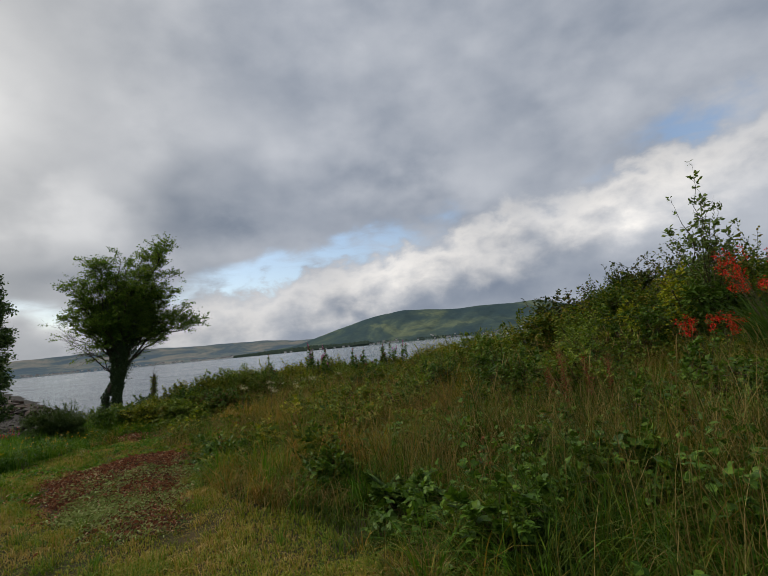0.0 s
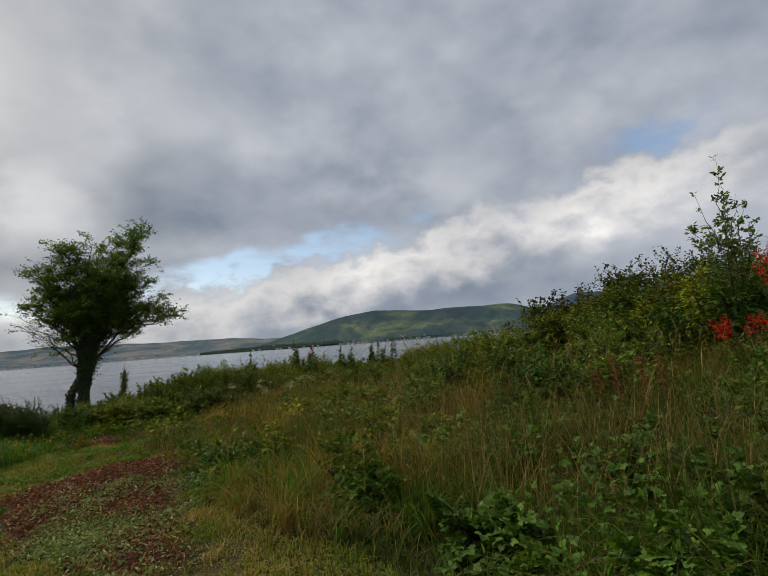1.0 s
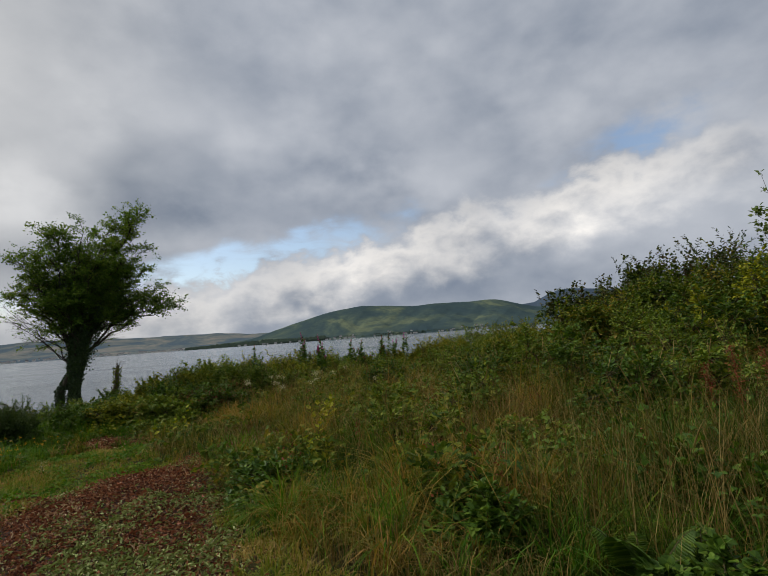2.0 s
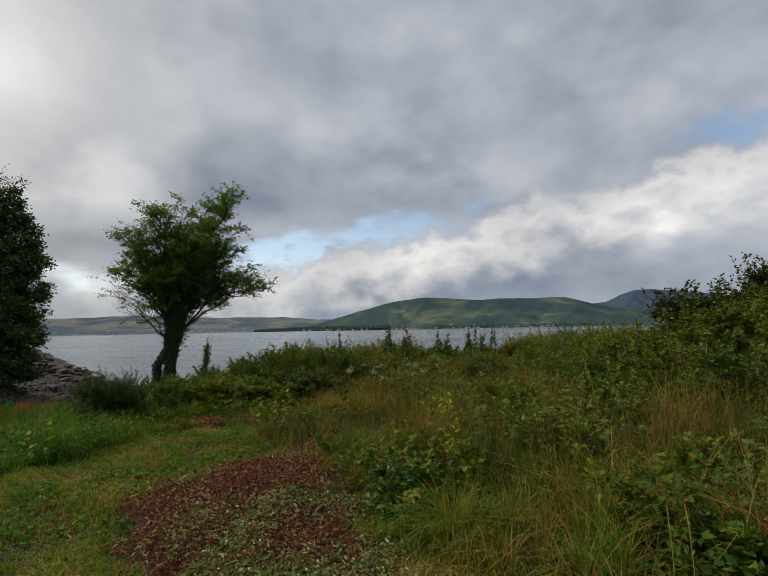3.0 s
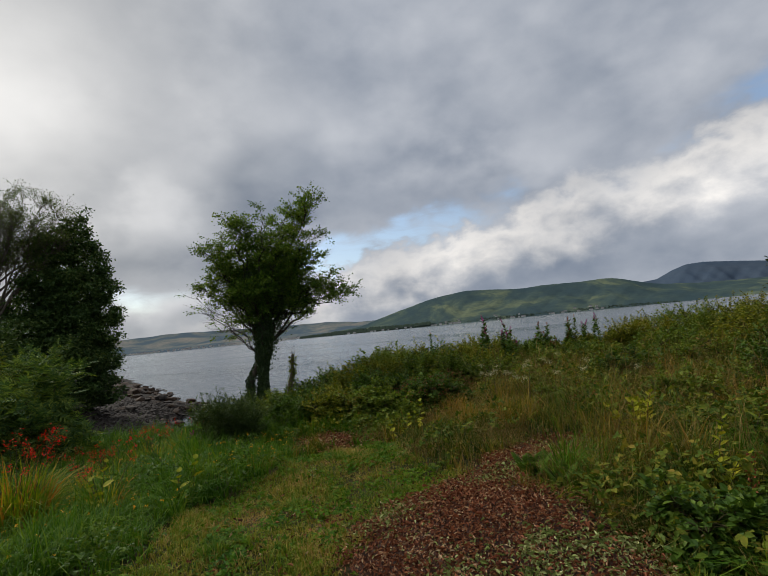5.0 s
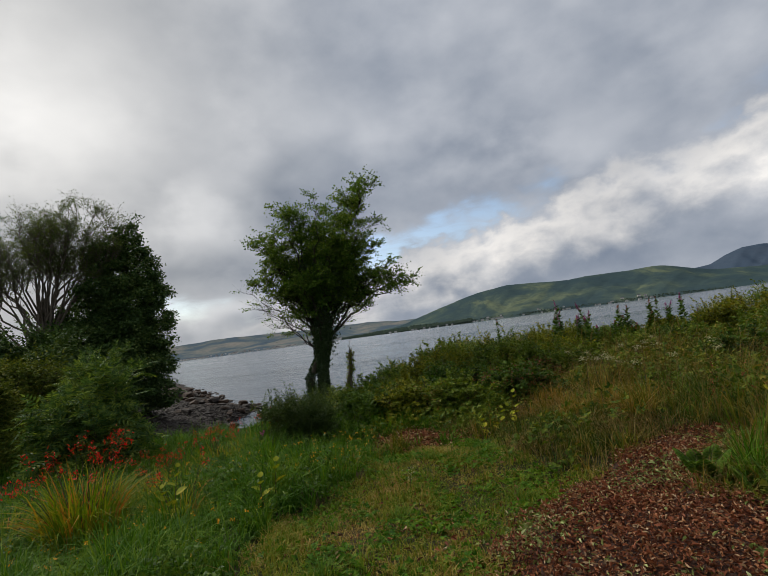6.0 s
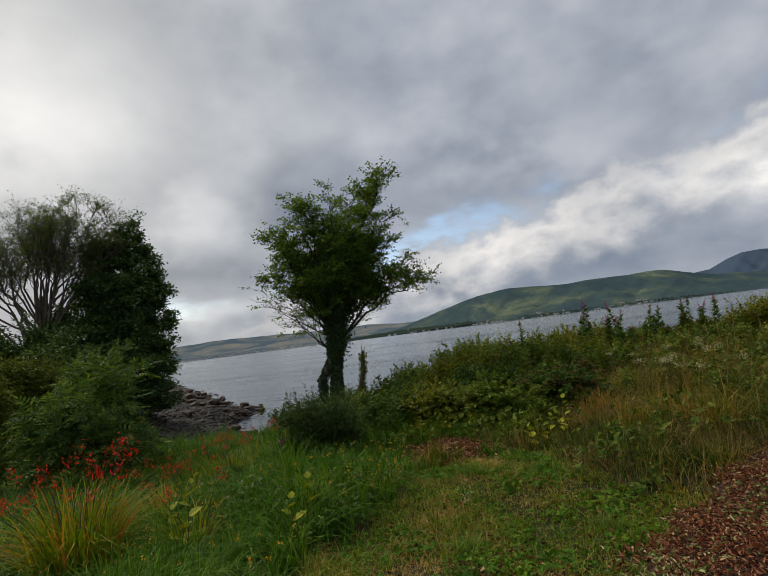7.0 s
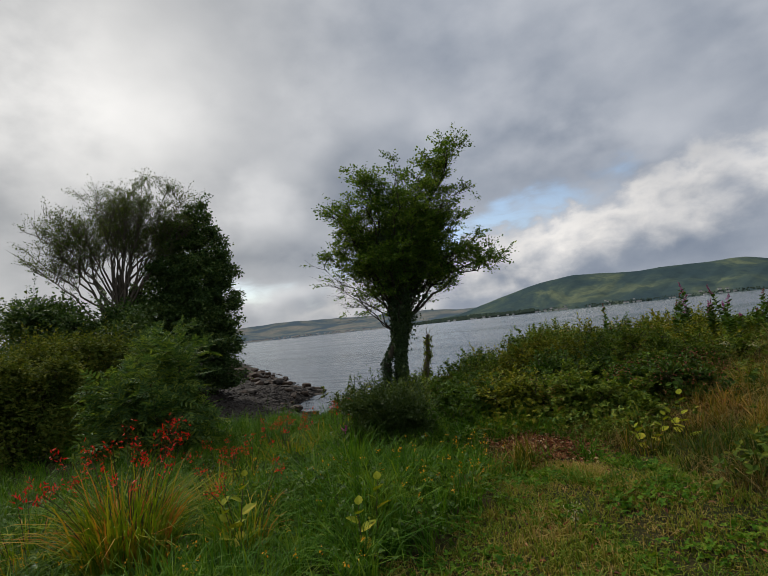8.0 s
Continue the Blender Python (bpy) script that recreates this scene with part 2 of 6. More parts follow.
M_OLIVE = leaf_material("olive_shrub_leaves", [(0.0, (0.036, 0.063, 0.012)), (0.6, (0.093, 0.120, 0.019)), (1.0, (0.195, 0.195, 0.035))], 0.75, 0.22, 0.5, 0.7, 0.04)
M_BROOM = leaf_material("broom_needles", [(0.0, (0.020, 0.040, 0.010)), (0.7, (0.050, 0.085, 0.018)), (1.0, (0.110, 0.140, 0.030))], 0.5, 0.2, 0.3, 1.2)
M_STEM = bark_material("green_brown_stems", (0.035, 0.035, 0.014), (0.085, 0.070, 0.030), 20)
M_BARK = bark_material("grey_brown_bark", (0.018, 0.015, 0.011), (0.075, 0.062, 0.047))
M_TWIG = bark_material("pale_bare_twigs", (0.060, 0.050, 0.038), (0.150, 0.125, 0.095), 14)
M_RED = leaf_material("scarlet_petals", [(0.0, (0.42, 0.008, 0.010)), (0.6, (0.60, 0.024, 0.014)), (1.0, (0.72, 0.065, 0.020))], 0.5, 0.15, 0.2, 1.0, 0.1)
M_GOLD = leaf_material("orange_yellow_petals", [(0.0, (0.55, 0.20, 0.010)), (1.0, (0.70, 0.40, 0.020))], 0.5, 0.2, 0.2, 1.0, 0.1)
M_PINK = leaf_material("purple_petals", [(0.0, (0.20, 0.025, 0.14)), (1.0, (0.42, 0.060, 0.30))], 0.5, 0.3, 0.2, 1.0)
M_WHITE = leaf_material("cream_petals", [(0.0, (0.24, 0.24, 0.14)), (1.0, (0.46, 0.44, 0.30))], 0.55, 0.3, 0.2, 1.0)
M_RUST = leaf_material("rusty_seed_heads", [(0.0, (0.10, 0.030, 0.014)), (1.0, (0.24, 0.075, 0.028))], 0.6, 0.1, 0.3, 1.0)
M_LITTER = leaf_material("dead_brown_leaves", [(0.10, (0.030, 0.013, 0.008)), (0.34, (0.115, 0.038, 0.019)), (0.58, (0.225, 0.072, 0.032)), (0.76, (0.320, 0.145, 0.064)), (0.90, (0.50, 0.38, 0.23))], 0.65, 0.05, 0.25, 3.0, 0.15)
M_CUT = leaf_material("wilting_green_leaves", [(0.0, (0.080, 0.110, 0.022)), (0.6, (0.230, 0.280, 0.085)), (1.0, (0.46, 0.48, 0.24))], 0.6, 0.1, 0.3, 1.0, 0.12)


def ground_material():
    m, nt, b = material("soil_and_turf", 0.95, 0.1)
    p = place_vec(nt)
    broad = noise_node(nt, p, 0.8, 5, 0.6)
    fine = noise_node(nt, p, 22.0, 5, 0.7)
    # turf tones lowered to put deeper shade into the gaps between plants
    turf = ramp_node(nt, broad, [(0.32, (0.018, 0.022, 0.006)), (0.55, (0.036, 0.032, 0.011)), (0.75, (0.070, 0.048, 0.022))])
    soil = mix_rgb(nt, 0.6, turf, ramp_node(nt, fine, [(0.3, 0.35), (0.75, 1.6)]), "MULTIPLY")
    stone = ramp_node(nt, noise_node(nt, p, 6.0, 5, 0.65), [(0.3, (0.012, 0.011, 0.010)), (0.7, (0.045, 0.040, 0.035))])
    sepz = nt.nodes.new("ShaderNodeSeparateXYZ")
    nt.links.new(p, sepz.inputs[0])
    low = nt.nodes.new("ShaderNodeMapRange")
    low.inputs[1].default_value, low.inputs[2].default_value = -1.3, -1.8
    nt.links.new(math_node(nt, "ADD", sepz.outputs[2], math_node(nt, "MULTIPLY", broad, 0.4)), low.inputs[0])
    nt.links.new(mix_rgb(nt, low.outputs[0], soil, stone), b.inputs["Base Color"])
    relief(nt, b, fine, 0.6, 0.04)
    return m


def water_material():
    m, nt, b = material("sea_water", 0.12, 0.5)
    b.inputs["Base Color"].default_value = (0.050, 0.068, 0.088, 1)
    b.inputs["IOR"].default_value = 1.33
    p = place_vec(nt)
    mp = nt.nodes.new("ShaderNodeMapping")
    mp.inputs["Rotation"].default_value[2] = radians(-36)
    mp.inputs["Scale"].default_value = (0.22, 1.0, 1.0)
    nt.links.new(p, mp.inputs[0])
    swell = noise_node(nt, mp.outputs[0], 0.16, 3, 0.55, 0.6)
    chop = noise_node(nt, mp.outputs[0], 0.9, 4, 0.6, 0.4)
    h = math_node(nt, "ADD", math_node(nt, "MULTIPLY", swell, 1.6), math_node(nt, "MULTIPLY", chop, 0.5))
    relief(nt, b, h, 0.55, 0.8)
    calm = noise_node(nt, mp.outputs[0], 0.02, 4, 0.6)
    nt.links.new(ramp_node(nt, calm, [(0.35, 0.08), (0.65, 0.22)]), b.inputs["Roughness"])
    return m


def rock_material(name, dark, light, scale=3.0):
    m, nt, b = material(name, 0.8, 0.3)
    p = place_vec(nt)
    n = noise_node(nt, p, scale, 6, 0.65)
    spk = noise_node(nt, p, scale * 9, 4, 0.7)
    col = ramp_node(nt, n, [(0.3, dark), (0.7, light)])
    nt.links.new(mix_rgb(nt, 0.6, col, ramp_node(nt, spk, [(0.3, 0.5), (0.7, 1.5)]), "MULTIPLY"), b.inputs["Base Color"])
    relief(nt, b, math_node(nt, "ADD", n, math_node(nt, "MULTIPLY", spk, 0.4)), 0.8, 0.08)
    return m


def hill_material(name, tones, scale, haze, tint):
    """Far slopes: fields and bracken among conifer woods, with sunlit patches and blue distance haze put into the
    colour.
    """
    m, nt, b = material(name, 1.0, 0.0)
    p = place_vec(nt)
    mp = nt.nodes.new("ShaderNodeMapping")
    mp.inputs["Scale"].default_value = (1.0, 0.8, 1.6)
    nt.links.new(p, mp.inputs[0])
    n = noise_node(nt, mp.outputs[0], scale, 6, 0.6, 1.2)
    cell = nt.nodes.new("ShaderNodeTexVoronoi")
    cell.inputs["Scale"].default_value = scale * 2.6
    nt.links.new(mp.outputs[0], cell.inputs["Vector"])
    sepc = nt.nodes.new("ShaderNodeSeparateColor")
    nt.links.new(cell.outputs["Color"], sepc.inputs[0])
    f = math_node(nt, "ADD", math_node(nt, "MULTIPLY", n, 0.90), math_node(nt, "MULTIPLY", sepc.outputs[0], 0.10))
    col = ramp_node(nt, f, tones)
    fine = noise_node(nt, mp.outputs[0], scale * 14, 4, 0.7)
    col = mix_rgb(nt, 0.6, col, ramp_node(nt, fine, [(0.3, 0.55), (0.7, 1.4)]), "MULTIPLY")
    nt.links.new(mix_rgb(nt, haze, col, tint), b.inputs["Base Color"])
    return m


M_GROUND, M_WATER = ground_material(), water_material()
M_ROCK = rock_material("weathered_shore_rock", (0.010, 0.008, 0.006), (0.044, 0.034, 0.027))
M_WEED = rock_material("weed_covered_rock", (0.014, 0.009, 0.006), (0.060, 0.034, 0.018))
# the palest stops colour in sunlit patches along with the real fields
M_HILL = hill_material("hill_fields_woods_and_sun_patches", [(0.36, (0.022, 0.042, 0.026)), (0.48, (0.036, 0.058, 0.030)), (0.56, (0.076, 0.102, 0.040)), (0.66, (0.190, 0.210, 0.070))], 0.0030, 0.56, (0.050, 0.076, 0.104))
# over half of these two colours is distance haze, mixed into the surface
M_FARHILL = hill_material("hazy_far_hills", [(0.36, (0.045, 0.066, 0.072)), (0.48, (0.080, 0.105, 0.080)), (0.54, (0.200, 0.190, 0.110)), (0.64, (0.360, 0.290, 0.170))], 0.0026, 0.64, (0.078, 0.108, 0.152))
M_MOUNTAIN = hill_material("haze_tinted_moorland", [(0.35, (0.030, 0.040, 0.055)), (0.65, (0.065, 0.068, 0.070))], 0.0022, 0.65, (0.055, 0.085, 0.130))
M_HOUSE, _, _b = material("white_render", 0.8, 0.2)
_b.inputs["Base Color"].default_value = (0.55, 0.54, 0.52, 1)
M_ROOF, _, _b = material("grey_slate", 0.7, 0.3)
_b.inputs["Base Color"].default_value = (0.085, 0.085, 0.095, 1)
# conifer greens lightened, so the distance haze is part of their colour
M_WOODS = leaf_material("hazed_conifer_woods", [(0.0, (0.034, 0.052, 0.044)), (1.0, (0.062, 0.084, 0.060))], 0.9, 0.0, 0.3, 0.01, 0.0)


# ---- mesh helpers ----
rng = np.random.default_rng(7)


def raw_mesh(name, verts, quads, mat, smooth=False):
    """A mesh from arrays: verts (n, 3) and faces of one size (m, k)."""
    verts, quads = np.asarray(verts, np.float32), np.asarray(quads, np.int32)
    me = bpy.data.meshes.new(name)
    me.vertices.add(len(verts))
    me.vertices.foreach_set("co", verts.ravel())
    k = quads.shape[1]
    me.loops.add(quads.size)
    me.loops.foreach_set("vertex_index", quads.ravel())
    me.polygons.add(len(quads))
    me.polygons.foreach_set("loop_start", np.arange(0, quads.size, k, dtype=np.int32))
    me.polygons.foreach_set("loop_total", np.full(len(quads), k, np.int32))
    me.polygons.foreach_set("use_smooth", np.full(len(quads), smooth))
    me.update(calc_edges=True)
    me.materials.append(mat)
    return me


def joined(chunks):
    """Several (verts, faces) laid into one."""
    vs, fs, base = [], [], 0
    for v, f in chunks:
        vs.append(v)
        fs.append(np.asarray(f) + base)
        base += len(v)
    return np.concatenate(vs), np.concatenate(fs)


def part(name, chunk, mat, parent=None, label="", smooth=False, at=None):
    ob = new(name, raw_mesh(name, chunk[0], chunk[1], mat, smooth))
    if parent is not None:
        ob.parent = parent
    if at is not None:
        ob.matrix_basis = at
    if label:
        tagged(ob, label)
    return ob


def thing(name, x, y, z, label, category, group=""):
    ob = new(name)
    ob.empty_display_size = 0.1
    ob.matrix_basis = pose(x, y, z)
    return tagged(ob, label, category, group)


def unit(v):
    return v / np.maximum(np.linalg.norm(v, axis=-1, keepdims=True), 1e-9)


def frames_from(along, normal):
    """Turns whose y is along and whose z is near normal."""
    y = unit(along)
    x = unit(np.cross(y, normal))
    return np.stack([x, y, np.cross(x, y)], -1)


LEAF = (np.array([(0, 0, 0), (0.30, 0.28, 0.07), (0.26, 0.62, 0.05), (0, 1, -0.06), (-0.26, 0.62, 0.05), (-0.30, 0.28, 0.07)]), np.array([(0, 1, 2, 3), (0, 3, 4, 5)]))
NARROW = (LEAF[0] * (0.5, 1, 1), LEAF[1])
CARD = (np.array([(0, 0, 0), (0.32, 0.45, 0.08), (0, 1, 0), (-0.32, 0.45, 0.08)]), np.array([(0, 1, 2, 3)]))


def leaf_group(pieces):
    """Several leaves of one stalk as one shape: pieces of (x, y, turn, size, leaf)."""
    vs, fs, base = [], [], 0
    for px, py, turn, size, (v, f) in pieces:
        c, s_ = math.cos(turn), math.sin(turn)
        w = v * size
        vs.append(np.stack([px + c * w[:, 0] + s_ * w[:, 1], py - s_ * w[:, 0] + c * w[:, 1], w[:, 2] - 0.10 * (px * px + py * py)], -1))
        fs.append(f + base)
        base += len(v)
    return np.concatenate(vs), np.concatenate(fs)


_half = [(0, 0, 0), (0.28, 0.13, 0.05), (0.42, 0.42, 0.06), (0.26, 0.76, 0.02), (0.05, 0.97, -0.07), (0, 1, -0.08), (0, 0.74, -0.02), (0, 0.38, 0.0)]
_quads = [(0, 1, 2, 7), (7, 2, 3, 6), (6, 3, 4, 5)]
ROUND = (np.array(_half + [(-a, b, c) for a, b, c in _half]), np.array(_quads + [tuple(8 + i for i in reversed(q)) for q in _quads]))
TRIPLE = leaf_group([(0, 0.25, 0, 0.75, LEAF), (0.03, 0.22, 1.25, 0.62, LEAF), (-0.03, 0.22, -1.25, 0.62, LEAF)])
TRIPLE_NEAR = leaf_group([(0, 0.25, 0, 0.75, ROUND), (0.03, 0.22, 1.25, 0.60, ROUND), (-0.03, 0.22, -1.25, 0.60, ROUND)])
PINNATE = leaf_group([(0, 0.78, 0, 0.30, NARROW)] + [(0, 0.18 + 0.17 * i, sgn * (1.15 - 0.08 * i), 0.36 - 0.03 * i, NARROW) for i in range(4) for sgn in (1, -1)])


def scatter(shape, places, turns, sizes):
    """Many copies of one small shape in one mesh."""
    v, f = shape
    n, k = len(places), len(v)
    out = np.einsum("nij,kj->nki", turns, v) * np.reshape(sizes, (n, 1, 1)) + places[:, None]
    faces = f[None] + (np.arange(n) * k)[:, None, None]
    return out.reshape(-1, 3), faces.reshape(-1, f.shape[1])


def random_dirs(n, up_bias=0.0):
    d = rng.normal(size=(n, 3))
    d[:, 2] += up_bias
    return unit(d)


def leaves(places, size, shape=LEAF, outward=None, droop=0.0, flat=0.8):
    """Leaves at the places: they point outward or any way, with their faces mostly to the sky."""
    n = len(places)
    d = random_dirs(n)
    d[:, 2] *= 0.6
    if outward is not None:
        d = d * 0.8 + outward
    d[:, 2] -= droop
    nor = random_dirs(n, flat * 2)
    return scatter(shape, places, frames_from(d, nor), size * rng.uniform(0.6, 1.3, n))


def blades(feet, height, width, lean, bend, steps=3):
    """Curved tapering blades: feet (n, 3), heights and widths (n,), lean the way of the tip in the plan, bend 0 to 1."""
    n = len(feet)
    side = np.stack([-np.sin(lean), np.cos(lean), np.zeros(n)], -1)
    way = np.stack([np.cos(lean), np.sin(lean), np.zeros(n)], -1)
    twist = rng.uniform(-0.9, 0.9, n)[:, None]
    side = unit(side + way * twist)
    rows = []
    for i in range(steps + 1):
        t = i / steps
        mid = feet + np.array((0, 0, 1.0)) * (height * (t - 0.45 * bend * t * t * t))[:, None] + way * (height * bend * 0.8 * t * t)[:, None]
        half = side * (width * 0.5 * (1 - t) ** 0.7 + 0.0004)[:, None]
        rows += [mid - half, mid + half]
    v = np.stack(rows, 1)
    f = np.array([(2 * i, 2 * i + 1, 2 * i + 3, 2 * i + 2) for i in range(steps)])
    k = 2 * (steps + 1)
    return v.reshape(-1, 3), (f[None] + (np.arange(n) * k)[:, None, None]).reshape(-1, 4)


def tube(points, radii, sides=6):
    """A tapering round stem along points."""
    points, radii = np.asarray(points, float), np.asarray(radii, float)
    t = unit(np.gradient(points, axis=0))
    ref = np.where(np.abs(t[:, 2:3]) > 0.9, np.array([[1.0, 0, 0]]), np.array([[0, 0, 1.0]]))
    a = unit(np.cross(t, ref))
    b = np.cross(t, a)
    ang = np.linspace(0, 2 * np.pi, sides, endpoint=False)
    ring = points[:, None] + radii[:, None, None] * (np.cos(ang)[None, :, None] * a[:, None] + np.sin(ang)[None, :, None] * b[:, None])
    n = len(points)
    f = [(i * sides + j, i * sides + (j + 1) % sides, (i + 1) * sides + (j + 1) % sides, (i + 1) * sides + j) for i in range(n - 1) for j in range(sides)]
    return ring.reshape(-1, 3), np.array(f)


def arc(a, b, sag, steps, wobble=0.0):
    """Points from a to b, bowed by the vector sag, with a little wander."""
    t = np.linspace(0, 1, steps)[:, None]
    p = np.asarray(a) * (1 - t) + np.asarray(b) * t + np.asarray(sag) * (4 * t * (1 - t))
    if wobble:
        p[1:-1] += rng.normal(size=(steps - 2, 3)) * wobble
    return p


def interp(x, xs, ys):
    return np.interp(x, xs, ys)


# ---- the ground ----
SEA = -3.6


def shore_line(x):
    """How far ahead the land's edge lies: a cove between a wooded headland and the garden bank."""
    return interp(x, [-400, -90, -52, -38, -31, -26, -19, -13.5, -10, 0, 10, 60, 400], [300, 70, 38, 29, 26.5, 18, 15.2, 17.5, 21.5, 24, 27, 32, 60])


def water_line(x):
    return interp(x, [-400, -90, -52, -37, -34, -31, -27, -20, -13, 0, 60, 400], [345, 87, 55, 43, 41.5, 34, 30, 29, 31, 36, 50, 90])


def ground_z(x, y):
    x, y = np.asarray(x, float), np.asarray(y, float)
    base = interp(x, [-60, -30, -20, -14, -12, -9, -5, 0, 4, 8, 20, 80], [-1.0, -0.9, -0.78, -0.62, -0.50, -0.16, 0, 0.05, 0.32, 0.6, 1.2, 4])
    sl, wl = shore_line(x), water_line(x)
    e = y - sl
    part_way = np.clip(e / (wl - sl), 0, 1)
    beach = interp(part_way, [0, 0.25, 0.6, 1.0], [-0.35, -1.5, -2.5, SEA]) - base * np.clip(part_way * 2, 0, 1)
    drop = np.where(e < 0, interp(e, [-3, 0], [0, -0.35]), beach) - np.clip((y - wl) * 0.10, 0, 14)
    bumps = 0.05 * np.sin(x * 1.3 + 0.7 * y) + 0.04 * np.sin(2.1 * y - 0.8 * x + 1) + 0.02 * np.sin(4.3 * x + 3.1 * y)
    return base + drop + bumps


def sheet(name, xs, ys, zf, mat, smooth=True):
    gx, gy = np.meshgrid(xs, ys)
    v = np.stack([gx, gy, zf(gx, gy)], -1).reshape(-1, 3)
    nx = len(xs)
    i = np.arange(len(ys) - 1)[:, None] * nx + np.arange(nx - 1)[None]
    f = np.stack([i, i + 1, i + nx + 1, i + nx], -1).reshape(-1, 4)
    return raw_mesh(name, v, f, mat, smooth)


def spread(a, b, fine_a, fine_b, fine, coarse):
    """Steps from a to b, fine within fine_a to fine_b and widening outside."""
    inner = np.arange(fine_a, fine_b, fine)
    left = fine_a - np.geomspace(fine, fine_a - a, coarse)[::-1]
    right = fine_b + np.geomspace(fine, b - fine_b, coarse)
    return np.concatenate([left, inner, right])


ground = new("ground", sheet("ground", spread(-900, 900, -64, 15, 0.32, 26), spread(-900, 900, -2, 66, 0.32, 26), ground_z, M_GROUND))
tagged(ground, "rough turf and soil sloping down to a stony shore", "ground", kind="structure")
water = new("water", sheet("water", spread(-4800, 4800, -60, 20, 8, 14), spread(-600, 4900, 20, 100, 8, 14), lambda x, y: SEA + 0 * x, M_WATER))
tagged(water, "calm grey sea loch with fine ripples", "water", kind="structure")


# ---- hills across the water ----
def ridge_noise(x, s):
    return np.sin(x * 0.011 * s) * 0.5 + np.sin(x * 0.027 * s + 1.3) * 0.3 + np.sin(x * 0.063 * s + 0.4) * 0.2


def hill(name, xs, ridge, y_foot, y_ridge, mat, label, rough):
    rows = []
    for v in np.linspace(0, 1, 26):
        u = min(v / 0.72, 1.0)
        back = max(0.0, (v - 0.72) / 0.28)
        y = y_foot + (y_ridge - y_foot) * u + 500 * back
        h = (ridge - SEA + 6) * (u ** 1.15) * (1 - 0.55 * back ** 1.5)
        x = xs * y / y_ridge
        gully = rough * np.sin(u * np.pi) * (ridge_noise(xs + 300 * u, 1.0) + 0.5 * ridge_noise(xs * 2.3 - 500 * u, 1.0)) * (ridge - SEA) / 150
        rows.append(np.stack([x, np.full_like(x, y), SEA - 6 + h + gully], -1))
    v = np.stack(rows).reshape(-1, 3)
    nx = len(xs)
    i = np.arange(25)[:, None] * nx + np.arange(nx - 1)[None]
    f = np.stack([i, i + 1, i + nx + 1, i + nx], -1).reshape(-1, 4)
    ob = new(name, raw_mesh(name, v, f, mat, True))
    return tagged(ob, label, "hill", kind="structure")


hx = np.linspace(-1620, 1500, 320)
main_ridge = interp(hx, [-1620, -1577, -1408, -1270, -1135, -995, -837, -644, -435, -306, -118, 14, 211, 376, 480, 600, 800, 1500],
                    [-9, -4, 9, 24, 36, 74, 117, 163, 190, 179, 163, 168, 163, 168, 138, 105, 85, 70])
main_ridge = np.convolve(np.pad(main_ridge, 7, "edge"), np.hanning(17)[1:-1] / np.hanning(17).sum(), "valid") + 1.6 * ridge_noise(hx, 1.6) * (main_ridge > 30)
hill("backdrop_near_hill", hx, main_ridge, 2450, 3000, M_HILL, "green hill across the water, fields and dark woods with sunlit patches in its colour", 10)
rx = np.linspace(500, 2600, 140)
hill("backdrop_right_hill", rx, interp(rx, [500, 690, 812, 915, 1010, 1120, 1330, 1700, 2600], [120, 160, 172, 222, 254, 258, 236, 190, 120]), 3300, 4000, M_MOUNTAIN, "mountain behind the green hill, blue-grey from haze in its colour", 14)
la = np.linspace(-62, -8, 200)
lel = interp(la, [-62, -46, -42, -37.3, -29, -24.6, -21.2, -15, -8], [1.3, 1.6, 1.75, 1.7, 1.55, 1.5, 1.25, 1.2, 1.0])
rows = []
for v in np.linspace(0, 1, 20):
    dist = 3500 + 1100 * v
    top = 1.57 + 4600 * np.tan(np.radians(lel)) + 6 * ridge_noise(la * 40, 1.0)
    z = SEA - 4 + (top - SEA + 4) * (0.30 * v + 0.70 * v ** 2.2) + 5 * np.sin(v * 3.1) * ridge_noise(la * 60 + 300 * v, 1.0)
    rows.append(np.stack([dist * np.sin(np.radians(la)), dist * np.cos(np.radians(la)), z], -1))
i = np.arange(19)[:, None] * 200 + np.arange(199)[None]
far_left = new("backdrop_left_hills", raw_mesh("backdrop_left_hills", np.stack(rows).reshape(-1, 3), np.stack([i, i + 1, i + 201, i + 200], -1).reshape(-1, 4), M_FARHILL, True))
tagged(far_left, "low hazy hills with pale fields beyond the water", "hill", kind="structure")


# ---- grass and meadow ----
def in_litter(x, y):
    """Where the fallen leaves lie bare under the thicket."""
    return ((x + 7.75) / 0.62) ** 2 + ((y - 10.98) / 0.52) ** 2 + 0.25 * np.sin(9 * x + 5 * y) < 1.0


def inside_path(x, y):
    """1 on the mown path."""
    left = interp(y, [-5, 3, 6, 8.5, 10, 11.5], [-8.5, -8.0, -7.6, -7.9, -7.6, -7.0])
    right = interp(y, [-5, 2, 3.9, 4.6, 6.1, 8.2, 10, 11.3, 12], [2.0, 1.2, -0.3, -1.1, -2.9, -4.6, -6.0, -6.9, -7.0])
    wig = 0.18 * np.sin(3.1 * y) + 0.12 * np.sin(7.3 * y + x)
    return (x > left + wig) & (x < right + wig) & (y < 11.3) & ~in_litter(x, y)


